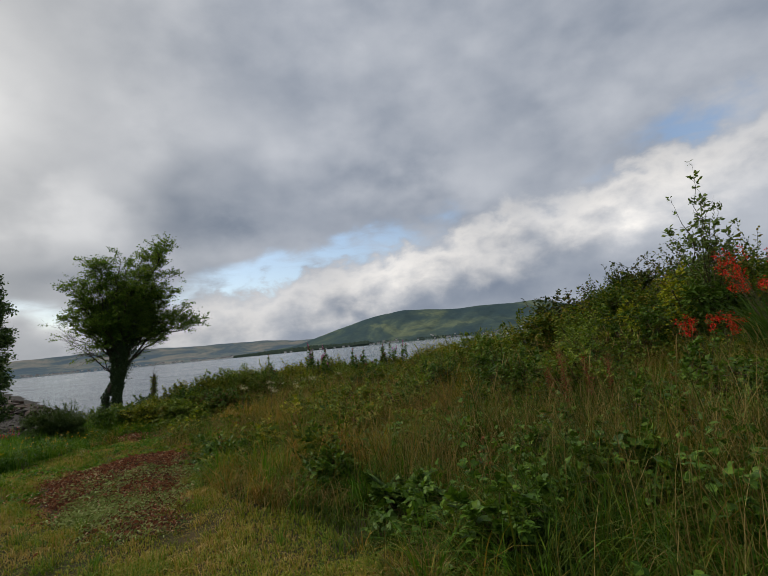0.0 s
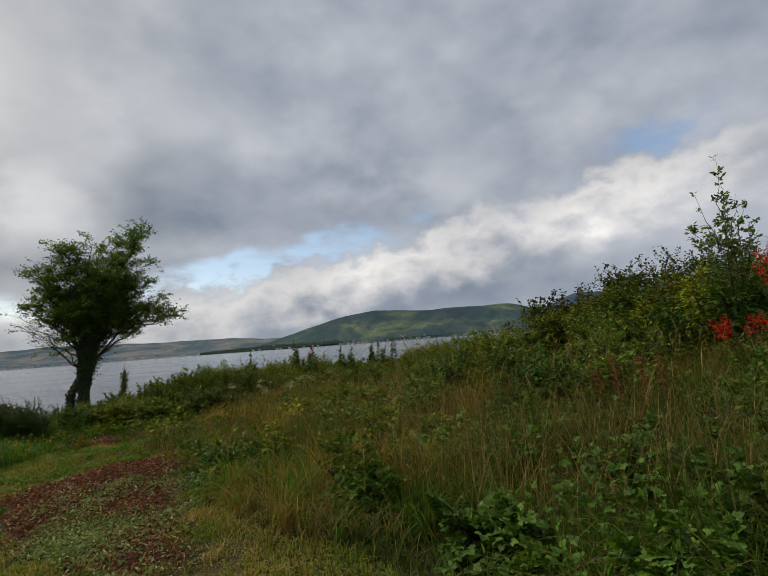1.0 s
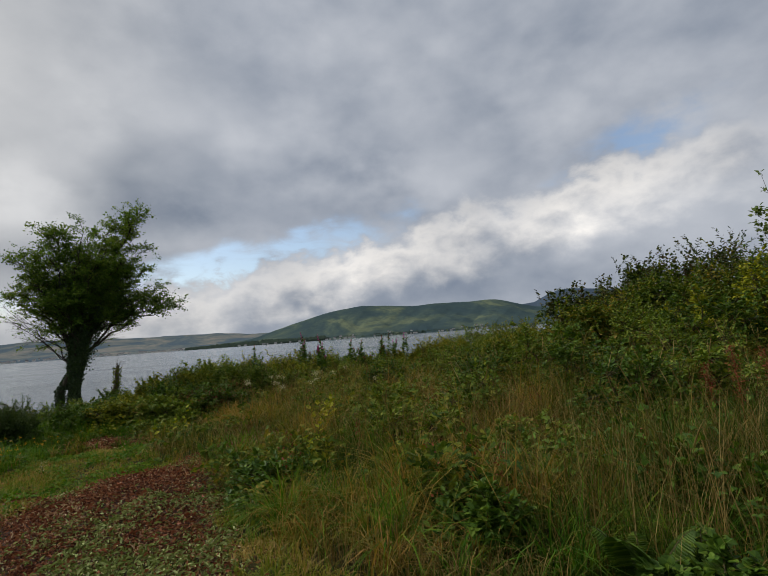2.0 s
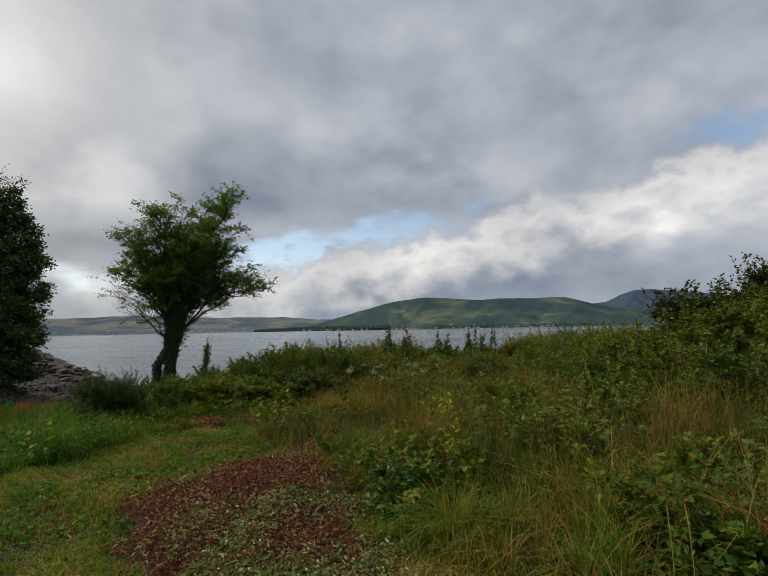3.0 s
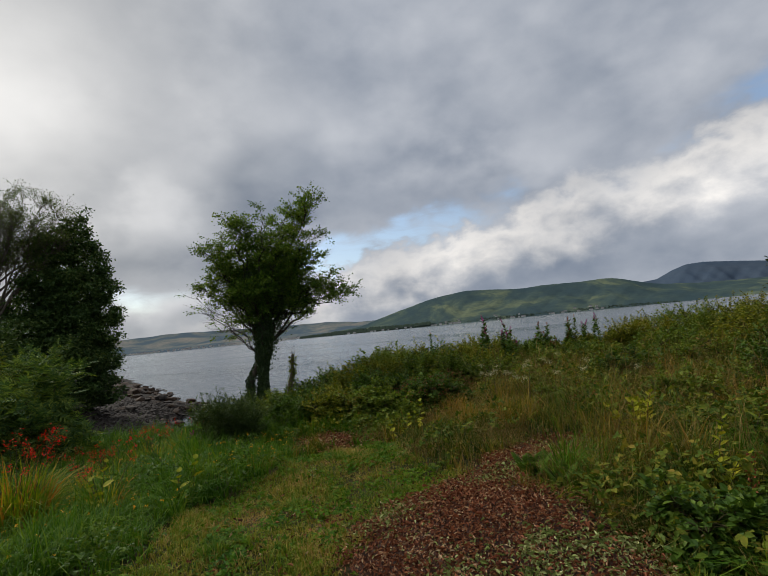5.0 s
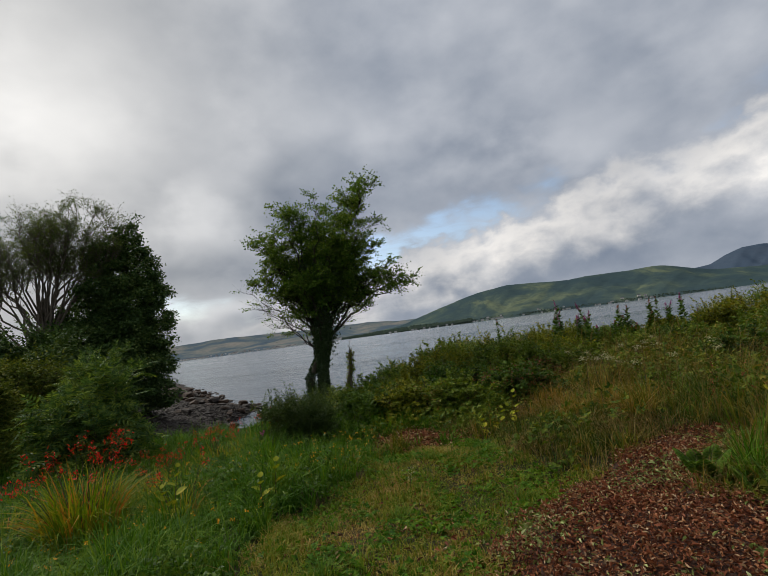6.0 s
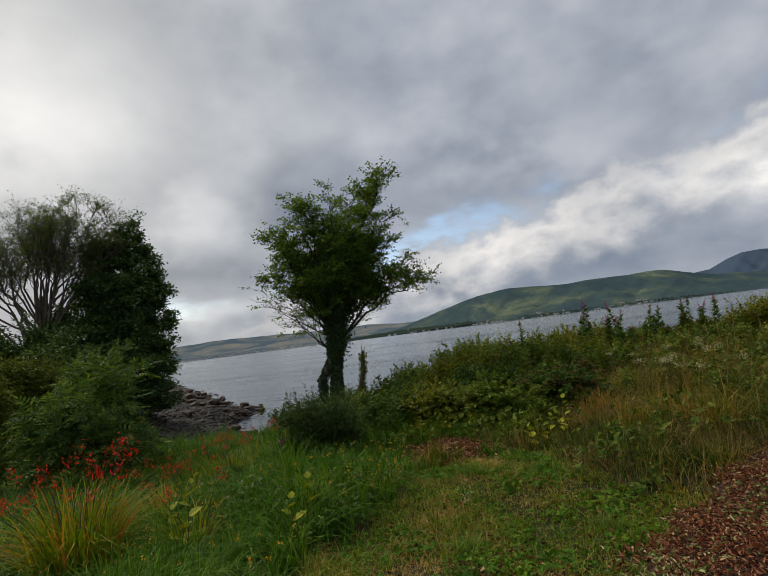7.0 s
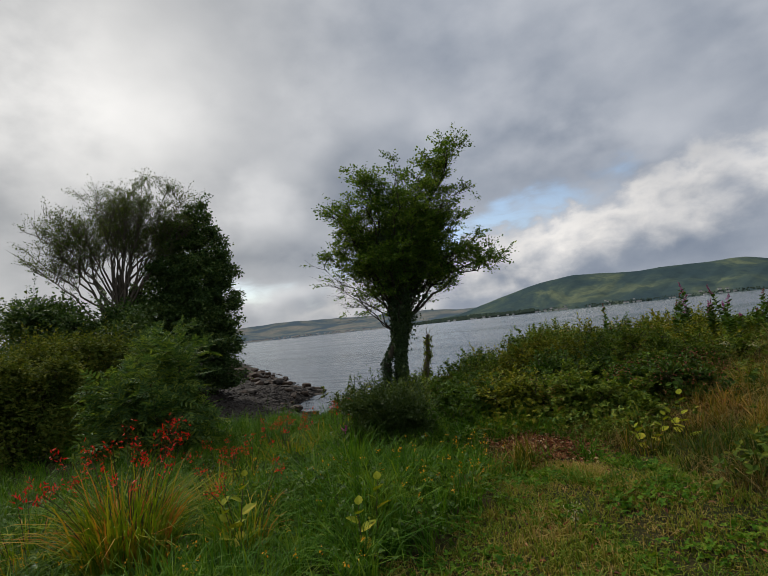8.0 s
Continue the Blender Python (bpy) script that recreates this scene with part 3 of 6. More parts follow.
def in_poly(x, y, pts):
    inside = np.zeros(np.shape(x), bool)
    for (x0, y0), (x1, y1) in zip(pts, pts[1:] + pts[:1]):
        hit = ((y0 > y) != (y1 > y)) & (x < (x1 - x0) * (y - y0) / (y1 - y0 + 1e-12) + x0)
        inside ^= hit
    return inside


HEAP = [(-4.9, 5.8), (-5.55, 6.6), (-5.72, 7.35), (-5.35, 8.1), (-4.9, 9.0), (-4.4, 9.8), (-3.6, 10.15), (-3.5, 9.6), (-4.2, 8.5), (-4.4, 8.0), (-3.7, 7.2), (-3.3, 6.3), (-2.6, 5.1), (-2.4, 4.65), (-2.9, 4.5), (-3.7, 4.9)]


def heap_z(x, y):
    """The leaf heap's rise over the ground."""
    return 0.17 * np.exp(-(((x + 4.5) / 1.0) ** 2 + ((y - 6.7) / 1.5) ** 2)) + 0.05 * np.exp(-(((x + 4.4) / 0.6) ** 2 + ((y - 9.0) / 0.8) ** 2))


def rand_in(x0, x1, y0, y1, per_m2):
    n = int((x1 - x0) * (y1 - y0) * per_m2)
    return rng.uniform(x0, x1, n), rng.uniform(y0, y1, n)


def clumped(x, y, scale, cut):
    """Keeps points in drifting clumps."""
    v = np.sin(x * scale + 1.7 * np.sin(y * scale * 0.7)) * np.sin(y * scale * 1.1 + 1.3 * np.sin(x * scale * 0.6 + 2)) + rng.normal(size=len(x)) * 0.35
    return v > cut


def feet_at(x, y):
    return np.stack([x, y, ground_z(x, y) - 0.01], -1)


def grass(name, x, y, h, w, bend, mat, label, steps=3, tuft=0):
    """A stretch of blades; with tuft they stand in fans of about that many round one root."""
    n = len(x)
    h = np.broadcast_to(np.asarray(h, float), (n,))
    lean = rng.uniform(0, 2 * np.pi, n)
    if tuft:
        root = rng.integers(n, size=max(1, n // tuft))
        pick = np.repeat(root, tuft)
        a, q = rng.uniform(0, 2 * np.pi, len(pick)), rng.random(len(pick)) ** 0.7
        vigour = np.repeat(rng.uniform(0.55, 1.3, len(root)), tuft)
        away = np.repeat(rng.uniform(0, 2 * np.pi, len(root)), tuft)
        rad = 0.09 * vigour * q
        x, y, h = x[pick] + np.cos(a) * rad, y[pick] + np.sin(a) * rad, h[pick] * vigour
        lean = np.where(rng.random(len(pick)) < 0.6, a, away + rng.normal(size=len(pick)) * 0.7)
        n = len(pick)
        bend = bend * (0.5 + 0.9 * q)
    ch = blades(feet_at(x, y), h * rng.uniform(0.5, 1.25, n), w * rng.uniform(0.6, 1.3, n), lean, bend * rng.uniform(0.2, 1.6, n), steps)
    ob = part(name, ch, mat)
    return tagged(ob, label, "grass", kind="stuff")


def drift(x, y, s=1.0, k=0.0):
    """Soft clumps over the plan, about 0 to 1."""
    v = np.sin(1.9 * s * x + 1.6 * np.sin(1.1 * s * y + k)) + np.sin(2.3 * s * y + 1.4 * np.sin(1.3 * s * x + 2 + k)) + 0.6 * np.sin(4.1 * s * x + 3.3 * s * y + k)
    return np.clip(0.5 + v / 4.2, 0.0, 1.0)


x, y = rand_in(-9, 2.5, 1.5, 12, 2600)
keep = inside_path(x, y) & ~in_poly(x + 0.2 * np.sin(9 * y) + 0.1 * np.sin(23 * x + 11 * y), y + 0.15 * np.sin(11 * x), HEAP)
x, y = x[keep], y[keep]
grass("mown_grass", x, y, 0.045 + 0.11 * drift(x, y, 1.7, 1.0) ** 2, 0.010, 0.9, M_LAWN, "short mown grass with yellowed patches", 2)
x, y = rand_in(-9, 1.5, 2.0, 12, 260)
keep = inside_path(x, y) & (~in_poly(x + 0.3 * np.sin(9 * y), y + 0.2 * np.sin(11 * x), HEAP) | (rng.random(len(x)) < 0.05)) & (drift(x, y, 1.5, 3.0) > 0.48)
x, y = x[keep], y[keep]
grass("path_grass_tufts", x, y, 0.15, 0.009, 0.9, M_LUSH, "greener tufts standing in the mown path", 3, 24)
x, y = rand_in(-9, 1.5, 2.0, 12, 380)
keep = inside_path(x, y) & (~in_poly(x + 0.3 * np.sin(9 * y), y + 0.2 * np.sin(11 * x), HEAP) | (rng.random(len(x)) < 0.03))
x, y = x[keep], y[keep]
grass("straw_tufts", x, y, 0.13, 0.007, 1.0, M_LAWN, "straggling yellowed tufts in the mown path", 3, 22)
x, y = rand_in(-9, 1.5, 2.0, 12, 900)
keep = inside_path(x, y) & (~in_poly(x + 0.3 * np.sin(9 * y), y + 0.2 * np.sin(11 * x), HEAP) | (rng.random(len(x)) < 0.04)) & (drift(x, y, 2.9, 5.0) + 0.16 * rng.normal(size=len(x)) > 0.54) & (x + 0.5 * rng.normal(size=len(x)) < -5.0)
x, y = x[keep], y[keep]
n = len(x)
p = np.stack([x, y, ground_z(x, y) + rng.uniform(0.015, 0.06, n)], -1)
tagged(part("path_weeds", leaves(p, 0.048, TRIPLE, None, 0.0, 1.4), M_BANK), "small flat weeds in the mown path", "weeds", kind="stuff")


def meadow(x, y):
    return ~inside_path(x, y) & ~in_litter(x, y) & ~in_poly(x, y, HEAP) & (y < shore_line(x) + 1.0)


def height_here(x, y):
    """Meadow height: low by the path, tall further in."""
    right = interp(y, [-5, 2, 3.9, 4.6, 6.1, 8.2, 10, 11.3, 12], [2.0, 1.2, -0.3, -1.1, -2.9, -4.6, -6.0, -6.9, -7.0])
    inn = np.clip((x - right) / np.where(y > 6.5, 2.4, 1.6), 0.0, 1.0)
    return np.where(x < -6.5, 0.55, np.where(y > 6.5, 0.28, 0.42) + 0.6 * inn) * np.where((y > 11.2) & (x < -6.9 + 0.25 * (y - 11.5)), 0.45, 1.0)


x, y = rand_in(-7.5, 6, 2.2, 9, 760)
k = meadow(x, y) & (x > -6)
x, y = x[k], y[k]
rank = x + 0.25 * (y - 4) + 0.5 * rng.normal(size=len(x)) > 0.2
rank |= drift(x, y, 0.8, 3.3) + 0.08 * rng.normal(size=len(x)) > 0.60
grass("rank_grass", x[rank], y[rank], (0.35 + 0.6 * drift(x[rank], y[rank], 0.9)) * height_here(x[rank], y[rank]), 0.009, 0.9, M_RANK, "rank dark green grass among the brambles", 4, 22)
x, y = x[~rank], y[~rank]
grass("tall_grass_near", x, y, (0.35 + 0.75 * drift(x, y, 0.9)) * height_here(x, y), 0.0105, 0.95, M_GRASS, "tall rough meadow grass going to seed", 4, 26)
x, y = rand_in(-9, 8, 9, 20, 450)
k = meadow(x, y) & (x > -8 + 0.15 * (y - 9))
x, y = x[k], y[k]
rank = drift(x, y, 0.9, 1.9) + 0.10 * rng.normal(size=len(x)) > 0.56
grass("rank_grass_far", x[rank], y[rank], (0.35 + 0.6 * drift(x[rank], y[rank], 0.8)) * height_here(x[rank], y[rank]), 0.013, 0.95, M_RANK, "greener rank grass among the straw", 3, 20)
x, y = x[~rank], y[~rank]
grass("tall_grass_far", x, y, (0.35 + 0.7 * drift(x, y, 0.8)) * height_here(x, y), 0.013, 0.9, M_GRASS, "tall rough meadow grass going to seed", 3, 24)
x, y = rand_in(-7.5, 5, 2.5, 17, 260)
k = meadow(x, y) & (x > -6.5) & (drift(x, y, 0.7, 2.0) + 0.15 * rng.normal(size=len(x)) > 0.5)
x, y = x[k], y[k]
grass("dry_stalks", x, y, 0.95 * height_here(x, y), 0.0045, 0.45, M_STRAW, "dry straw-coloured grass stalks with seed heads", 3)
x, y = rand_in(-7.4, 2, 2.5, 13, 800)
k = meadow(x, y) & (drift(x, y, 1.2, 4.0) > 0.56) & (height_here(x, y) < 0.75)
x, y = x[k], y[k]
grass("dry_edge_grass", x, y, 0.32, 0.006, 1.1, M_STRAW, "flattened brown grass along the path edge", 3)
x, y = rand_in(-4, 5, 3.0, 12, 650)
k = meadow(x, y) & (drift(x, y, 1.1, 0.7) + 0.1 * rng.normal(size=len(x)) > 0.66)
x, y = x[k], y[k]
grass("lush_grass_tufts", x, y, 0.54, 0.010, 1.15, M_BANK, "bright green arching grass tufts", 4, 30)
x, y = rand_in(-15, -6.8, 4, 15, 1100)
k = meadow(x, y) & (x < -7.0)
x, y = x[k], y[k]
grass("lush_grass_bank", x, y, (0.24 + 0.36 * drift(x, y, 1.0, 2.5)) * np.clip(0.45 + (-7.0 - x) * 0.5, 0.45, 1.0), 0.012, 0.95, M_BANK, "bright green uncut grass beside the path", 3, 18)
x, y = np.concatenate([rand_in(-24, -15, 5, 16, 160), rand_in(-15, -13.5, 5, 15, 300)], 1)
k = y < shore_line(x) - 0.5
x, y = x[k], y[k]
grass("bank_grass_far", x, y, 0.35 + 0.3 * drift(x, y, 1.0, 2.5), 0.014, 0.9, M_BANK, "uncut green grass between the bushes", 3, 16)
x, y = rand_in(-7, 5, 2.2, 13, 420)
k = meadow(x, y)
x, y = x[k], y[k]
grass("meadow_understorey", x, y, 0.20 * (0.6 + height_here(x, y)), 0.011, 0.9, M_RANK, "short dense grass beneath the tall meadow")
# the garden goes on behind
x, y = rand_in(-9, 3, -6, 1.6, 1700)
grass("mown_grass_behind", x, y, 0.05 + 0.10 * drift(x, y, 1.7, 1.0) ** 2, 0.014, 0.9, M_LAWN, "short mown grass with yellowed patches", 2)
x, y = np.concatenate([rand_in(2.0, 14, -6, 9, 300), rand_in(6, 14, 9, 19, 160)], 1)
k = meadow(x, y)
x, y = x[k], y[k]
grass("rank_grass_side", x, y, 0.35 + 0.4 * drift(x, y, 0.9), 0.014, 0.9, M_RANK, "rank dark green grass among the brambles", 3, 18)
x, y = rand_in(-20, -8.6, -6, 5, 320)
grass("bank_grass_behind", x, y, 0.20 + 0.3 * drift(x, y, 1.0, 2.5), 0.013, 0.9, M_BANK, "uncut green grass beside the path", 3, 16)
# single long stems with seed heads above the meadow
x, y = rand_in(-5.5, 4, 3.5, 13, 7.0)
k = meadow(x, y) & (height_here(x, y) > 0.7)
x, y = x[k], y[k]
ch = []
for px, py in zip(x, y):
    h, a = rng.uniform(0.85, 1.25), rng.uniform(0, 6.28)
    foot = np.array((px, py, float(ground_z(px, py))))
    line = arc(foot, foot + (math.cos(a) * h * 0.35, math.sin(a) * h * 0.35, h), (0, 0, 0.08), 7)
    ch.append(tube(line, np.linspace(0.0018, 0.0009, 7), 3))
    ch.append(tube(arc(line[-2], line[-1] + (line[-1] - line[-2]) * 0.2, (0, 0, 0.005), 4), np.array((0.001, 0.0034, 0.0030, 0.0006)), 4))
tagged(part("seed_stems", joined(ch), M_STRAW), "long pale grass stems with feathery seed heads", "grass", kind="stuff")


def herb_patch(name, x, y, top, size, mat, label, layers, shape=LEAF, category="plants"):
    """Leafy ground plants: leaves filled from the soil up to a height."""
    n = len(x)
    xs, ys = np.repeat(x, layers), np.repeat(y, layers)
    xs, ys = xs + rng.normal(size=n * layers) * 0.10, ys + rng.normal(size=n * layers) * 0.10
    hh = np.repeat(top * rng.uniform(0.5, 1.15, n), layers) * rng.uniform(0.25, 1.0, n * layers) ** 0.6
    p = np.stack([xs, ys, ground_z(xs, ys) + hh], -1)
    ob = part(name, leaves(p, size, shape), mat)
    return tagged(ob, label, category, kind="stuff")


x, y = rand_in(-6, 7, 2.5, 20, 62)
k = meadow(x, y) & ((x > -4.2) | (y > 12.0) | (rng.random(len(x)) < 0.3)) & (drift(x, y, 0.9, 1.4) > np.where(x < -0.5, 0.62, 0.56))
x, y = x[k], y[k]
near = (x > -1.0) & (y < 8.0)
herb_patch("bramble_runners", x[near], y[near], 0.62 * height_here(x[near], y[near]), 0.065, M_SPRING, "fresh green bramble shoots among rank grass", 5, TRIPLE_NEAR)
x, y = x[~near], y[~near]
herb_patch("meadow_herbs", x, y, (0.35 + 0.5 * drift(x, y, 0.9, 1.4)) * height_here(x, y), 0.085, M_HERB, "leafy meadow weeds among the grass", 8, TRIPLE)
x, y = rand_in(-14, -6.5, 5, 16, 40)
k = meadow(x, y) & clumped(x, y, 1.2, -0.05)
x, y = x[k], y[k]
herb_patch("bank_herbs", x, y, 0.33, 0.055, M_BRAMBLE, "leafy weeds in the bank grass", 9, TRIPLE)


# ---- bushes ----
def bush(name, cx, cy, rx_, ry_, h, n_leaf, size, mat, label, category="shrub", z0=None, lumps=9, shape=LEAF, sprigs=0, seed=0, group="", stem_mat=None, rise=0.5, sprig=(0.12, 0.30)):
    """A shrub: stems fanning from the base and leaves on a lumpy crown."""
    r = np.random.default_rng(100 + seed)
    z0 = float(ground_z(cx, cy)) - 0.05 if z0 is None else z0
    ob = thing(name, cx, cy, z0, label, category, group)
    lx, ly = r.uniform(-0.7, 0.7, lumps) * rx_, r.uniform(-0.7, 0.7, lumps) * ry_
    lz = h * r.uniform(0.35, 0.8, lumps)
    lr = r.uniform(0.28, 0.5, lumps) * min(rx_, h)
    lz = np.minimum(lz, h - lr * 0.9)
    stems, pts, ways, nors, sizes = [], [], [], [], []
    per = 12

    def shoots(base, tip, k):
        """Leaves set alternately along shoots, faces to the light."""
        m = len(base)
        d = unit(tip - base)
        t = np.linspace(0.30, 1.0, k)
        q = base[:, None] + (tip - base)[:, None] * t[None, :, None]
        side = unit(np.cross(d, np.array((0.03, 0.02, 1.0))) + 1e-4)[:, None] * np.where(np.arange(k) % 2, 1.0, -1.0)[None, :, None]
        way = side * (1.15 - 0.8 * t)[None, :, None] + d[:, None] * 0.7 + r.normal(size=(m, k, 3)) * 0.32 - np.array((0, 0, 0.18))
        nor = np.array((0, 0, 1.0)) + d[:, None] * 0.35 + r.normal(size=(m, k, 3)) * 0.38
        pts.append((q + r.normal(size=(m, k, 3)) * size * 0.18).reshape(-1, 3))
        ways.append(way.reshape(-1, 3))
        nors.append(nor.reshape(-1, 3))
        sizes.append((np.tile(1.2 - 0.55 * t, (m, 1)) * r.uniform(0.65, 1.25, (m, k))).ravel())

    for i in range(lumps):
        c = np.array((lx[i], ly[i], lz[i]))
        stems.append(tube(arc((lx[i] * 0.15, ly[i] * 0.15, 0), c, (0, 0, 0.1 * h), 6, 0.03), np.linspace(0.028, 0.008, 6) * (0.6 + 0.4 * h), 5))
        m = max(6, int(n_leaf * 0.8) // lumps // per)
        d = unit(r.normal(size=(m, 3)) + (0, 0, rise))
        reach = lr[i] * (r.uniform(0.55, 1.12, m) + 0.18 * (r.random(m) < 0.12))
        tip = c + d * reach[:, None] * (1.15, 1.15, 1.0)
        shoots(c + d * reach[:, None] * 0.15 - (0, 0, 0.1 * lr[i]), tip, per)
        for j in range(min(m, 9)):
            stems.append(tube(arc(c, tip[j], (0, 0, 0.02), 4, 0.01), np.linspace(0.008, 0.002, 4), 4))
    m = n_leaf // 3
    fx, fy = r.uniform(-1, 1, m) * rx_, r.uniform(-1, 1, m) * ry_
    pts.append(np.stack([fx, fy, h * r.uniform(0.05, 0.75, m) * (1 - 0.5 * ((fx / rx_) ** 2 + (fy / ry_) ** 2))], -1))
    ways.append(r.normal(size=(m, 3)) * (1, 1, 0.5))
    nors.append(r.normal(size=(m, 3)) + (0, 0, 1.3))
    sizes.append(r.uniform(0.6, 1.2, m))
    for _ in range(sprigs):
        i = r.integers(lumps)
        c = np.array((lx[i], ly[i], lz[i] + lr[i] * 0.6)) + np.append(r.normal(size=2) * lr[i] * 0.6, 0)
        tip = c + np.append(r.normal(size=2) * 0.12 * h, h * r.uniform(*sprig))
        stems.append(tube(arc(c, tip, (0, 0, 0), 5), np.linspace(0.006, 0.002, 5), 4))
        shoots(c[None], tip[None], 16)
    p, o, nn, ss = np.concatenate(pts), np.concatenate(ways), np.concatenate(nors), np.concatenate(sizes)
    p[:, 2] = np.maximum(p[:, 2], 0.02)
    tagged(part("branchwork", joined(stems), stem_mat or M_STEM, ob, "thin woody stems"), kind="stuff")
    tagged(part("foliage", scatter(shape, p, frames_from(o, nn), size * ss), mat, ob), kind="stuff")
    return ob


# hedge along the bank, low thicket of bramble and shrubs
HEDGE = [(-10.4, 18.6, 1.25, 1.1), (-9.2, 18.9, 1.3, 1.3), (-8.0, 19.3, 1.3, 1.35), (-6.9, 19.6, 1.25, 1.35), (-5.8, 19.9, 1.3, 1.3), (-4.6, 20.2, 1.3, 1.0), (-3.4, 20.5, 1.3, 0.9),
         (-2.2, 20.6, 1.3, 1.05), (-1.0, 20.8, 1.4, 1.3), (0.4, 20.8, 1.5, 1.5), (1.9, 20.8, 1.5, 1.6)]
for i, (bx, by, br, bh) in enumerate(HEDGE):
    bush("hedge_shrub", bx, by, br, 1.1, bh, 11000, 0.080, (M_HEDGE, M_THICKET, M_HEDGE, M_HEDGE)[i % 4], "scrubby yellow-green shrub in the bank thicket", "shrub", sprigs=10, seed=i, lumps=13, group="bank thicket")
for i, (bx, by, br, bh) in enumerate([(4.2, 21.3, 1.5, 2.3), (5.8, 21.6, 1.7, 2.7), (7.6, 21.9, 1.8, 3.3), (9.6, 21.5, 2.2, 3.6), (12.0, 21.0, 2.6, 3.8)]):
    bush("dark_shrub", bx, by, br, 1.4, bh, 9000, 0.16, M_DARKBUSH, "dusky dark-leaved shrub with reddish shoots", "shrub", sprigs=26, seed=20 + i, group="dark shrubs")
for i, (bx, by, br, bh) in enumerate([(0.8, 14.8, 1.6, 1.3), (3.0, 14.6, 1.7, 1.75), (5.2, 15.5, 1.9, 2.4), (7.6, 15.0, 2.0, 2.7)]):
    bush("green_shrub", bx, by, br, 1.4, bh, 9000, 0.11, M_HERB, "fresh green leafy shrub above the meadow", "shrub", sprigs=16, seed=40 + i, group="green shrubs")
for i, (bx, by, br, bh) in enumerate([(5.6, 12.4, 1.0, 2.2), (4.2, 13.0, 0.9, 1.7)]):
    bush("yellow_shrub", bx, by, br, 0.9, bh, 2600, 0.10, M_YELLOW, "sunny yellow-green leaved garden shrub", "shrub", sprigs=10, seed=50 + i)
for i, (bx, by, br, bh) in enumerate([(0.7, 3.7, 0.5, 0.5), (1.6, 4.3, 0.6, 0.6), (2.6, 5.4, 0.7, 0.75), (1.2, 5.4, 0.6, 0.65), (3.6, 6.8, 0.8, 0.95), (-0.1, 4.5, 0.35, 0.38)]):
    bush("bramble", bx, by, br, br, bh, 620, 0.085, (M_SPRING, M_BRAMBLE)[i % 2], "sprawling bramble with toothed green leaves", "bramble", shape=TRIPLE_NEAR, sprigs=6, seed=60 + i, group="brambles")
bush("elder_bush", -14.9, 11.0, 1.05, 1.0, 2.05, 2000, 0.44, M_ELDER, "full elder-like bush with drooping green leaflets", "bush", z0=-0.55, sprigs=8, seed=80, shape=PINNATE, lumps=12)
bush("elder_bush", -18.2, 13.4, 0.9, 0.9, 3.0, 1500, 0.36, M_ELDER, "tall green bush behind the elder", "bush", z0=-0.8, sprigs=8, seed=83, shape=PINNATE)
bush("olive_bush", -19.6, 10.7, 1.5, 1.4, 2.7, 22000, 0.10, M_OLIVE, "dense rounded olive-green leafy bush", "bush", z0=-0.75, sprigs=14, seed=81, lumps=14)
bush("olive_bush", -23.5, 14.2, 2.8, 2.2, 3.4, 22000, 0.14, M_OLIVE, "dense rounded olive-green leafy bush", "bush", z0=-0.9, sprigs=14, seed=84, lumps=14)
bush("woodland_shrub", -28.5, 18.5, 2.8, 2.4, 5.2, 18000, 0.20, M_DARKTREE, "dark tangled shrub under the headland trees", "bush", z0=-1.0, sprigs=10, seed=85, lumps=14)
bush("woodland_shrub", -33.0, 18.0, 3.2, 2.4, 6.0, 18000, 0.22, M_DARKTREE, "dark tangled shrub under the headland trees", "bush", z0=-1.0, sprigs=10, seed=86, lumps=14)
bush("woodland_shrub", -40.5, 21.5, 3.4, 3.0, 7.2, 9000, 0.24, M_OLIVE, "small broadleaved tree in the headland wood", "tree", z0=-1.0, sprigs=16, seed=87, lumps=16)
bush("woodland_shrub", -44.0, 17.0, 4.0, 3.0, 8.2, 9000, 0.26, M_DARKTREE, "small broadleaved tree in the headland wood", "tree", z0=-1.0, sprigs=16, seed=88, lumps=16)
bush("woodland_shrub", -37.5, 26.0, 3.4, 3.0, 5.5, 8000, 0.24, M_DARKTREE, "dark tangled shrub under the headland trees", "bush", z0=-1.0, sprigs=10, seed=89, lumps=16)
bush("broom_bush", -9.65, 10.80, 0.73, 0.64, 1.06, 22000, 0.062, M_BROOM, "dark feathery broom bush beside the path", "bush", z0=-0.34, sprigs=140, seed=82, shape=NARROW, lumps=16, rise=1.4, sprig=(0.15, 0.38), stem_mat=M_BROOM)
bush("foot_bush", -12.3, 14.4, 0.9, 0.7, 0.8, 4000, 0.08, M_OLIVE, "low scrub at the foot of the tree", "bush", sprigs=14, seed=91)


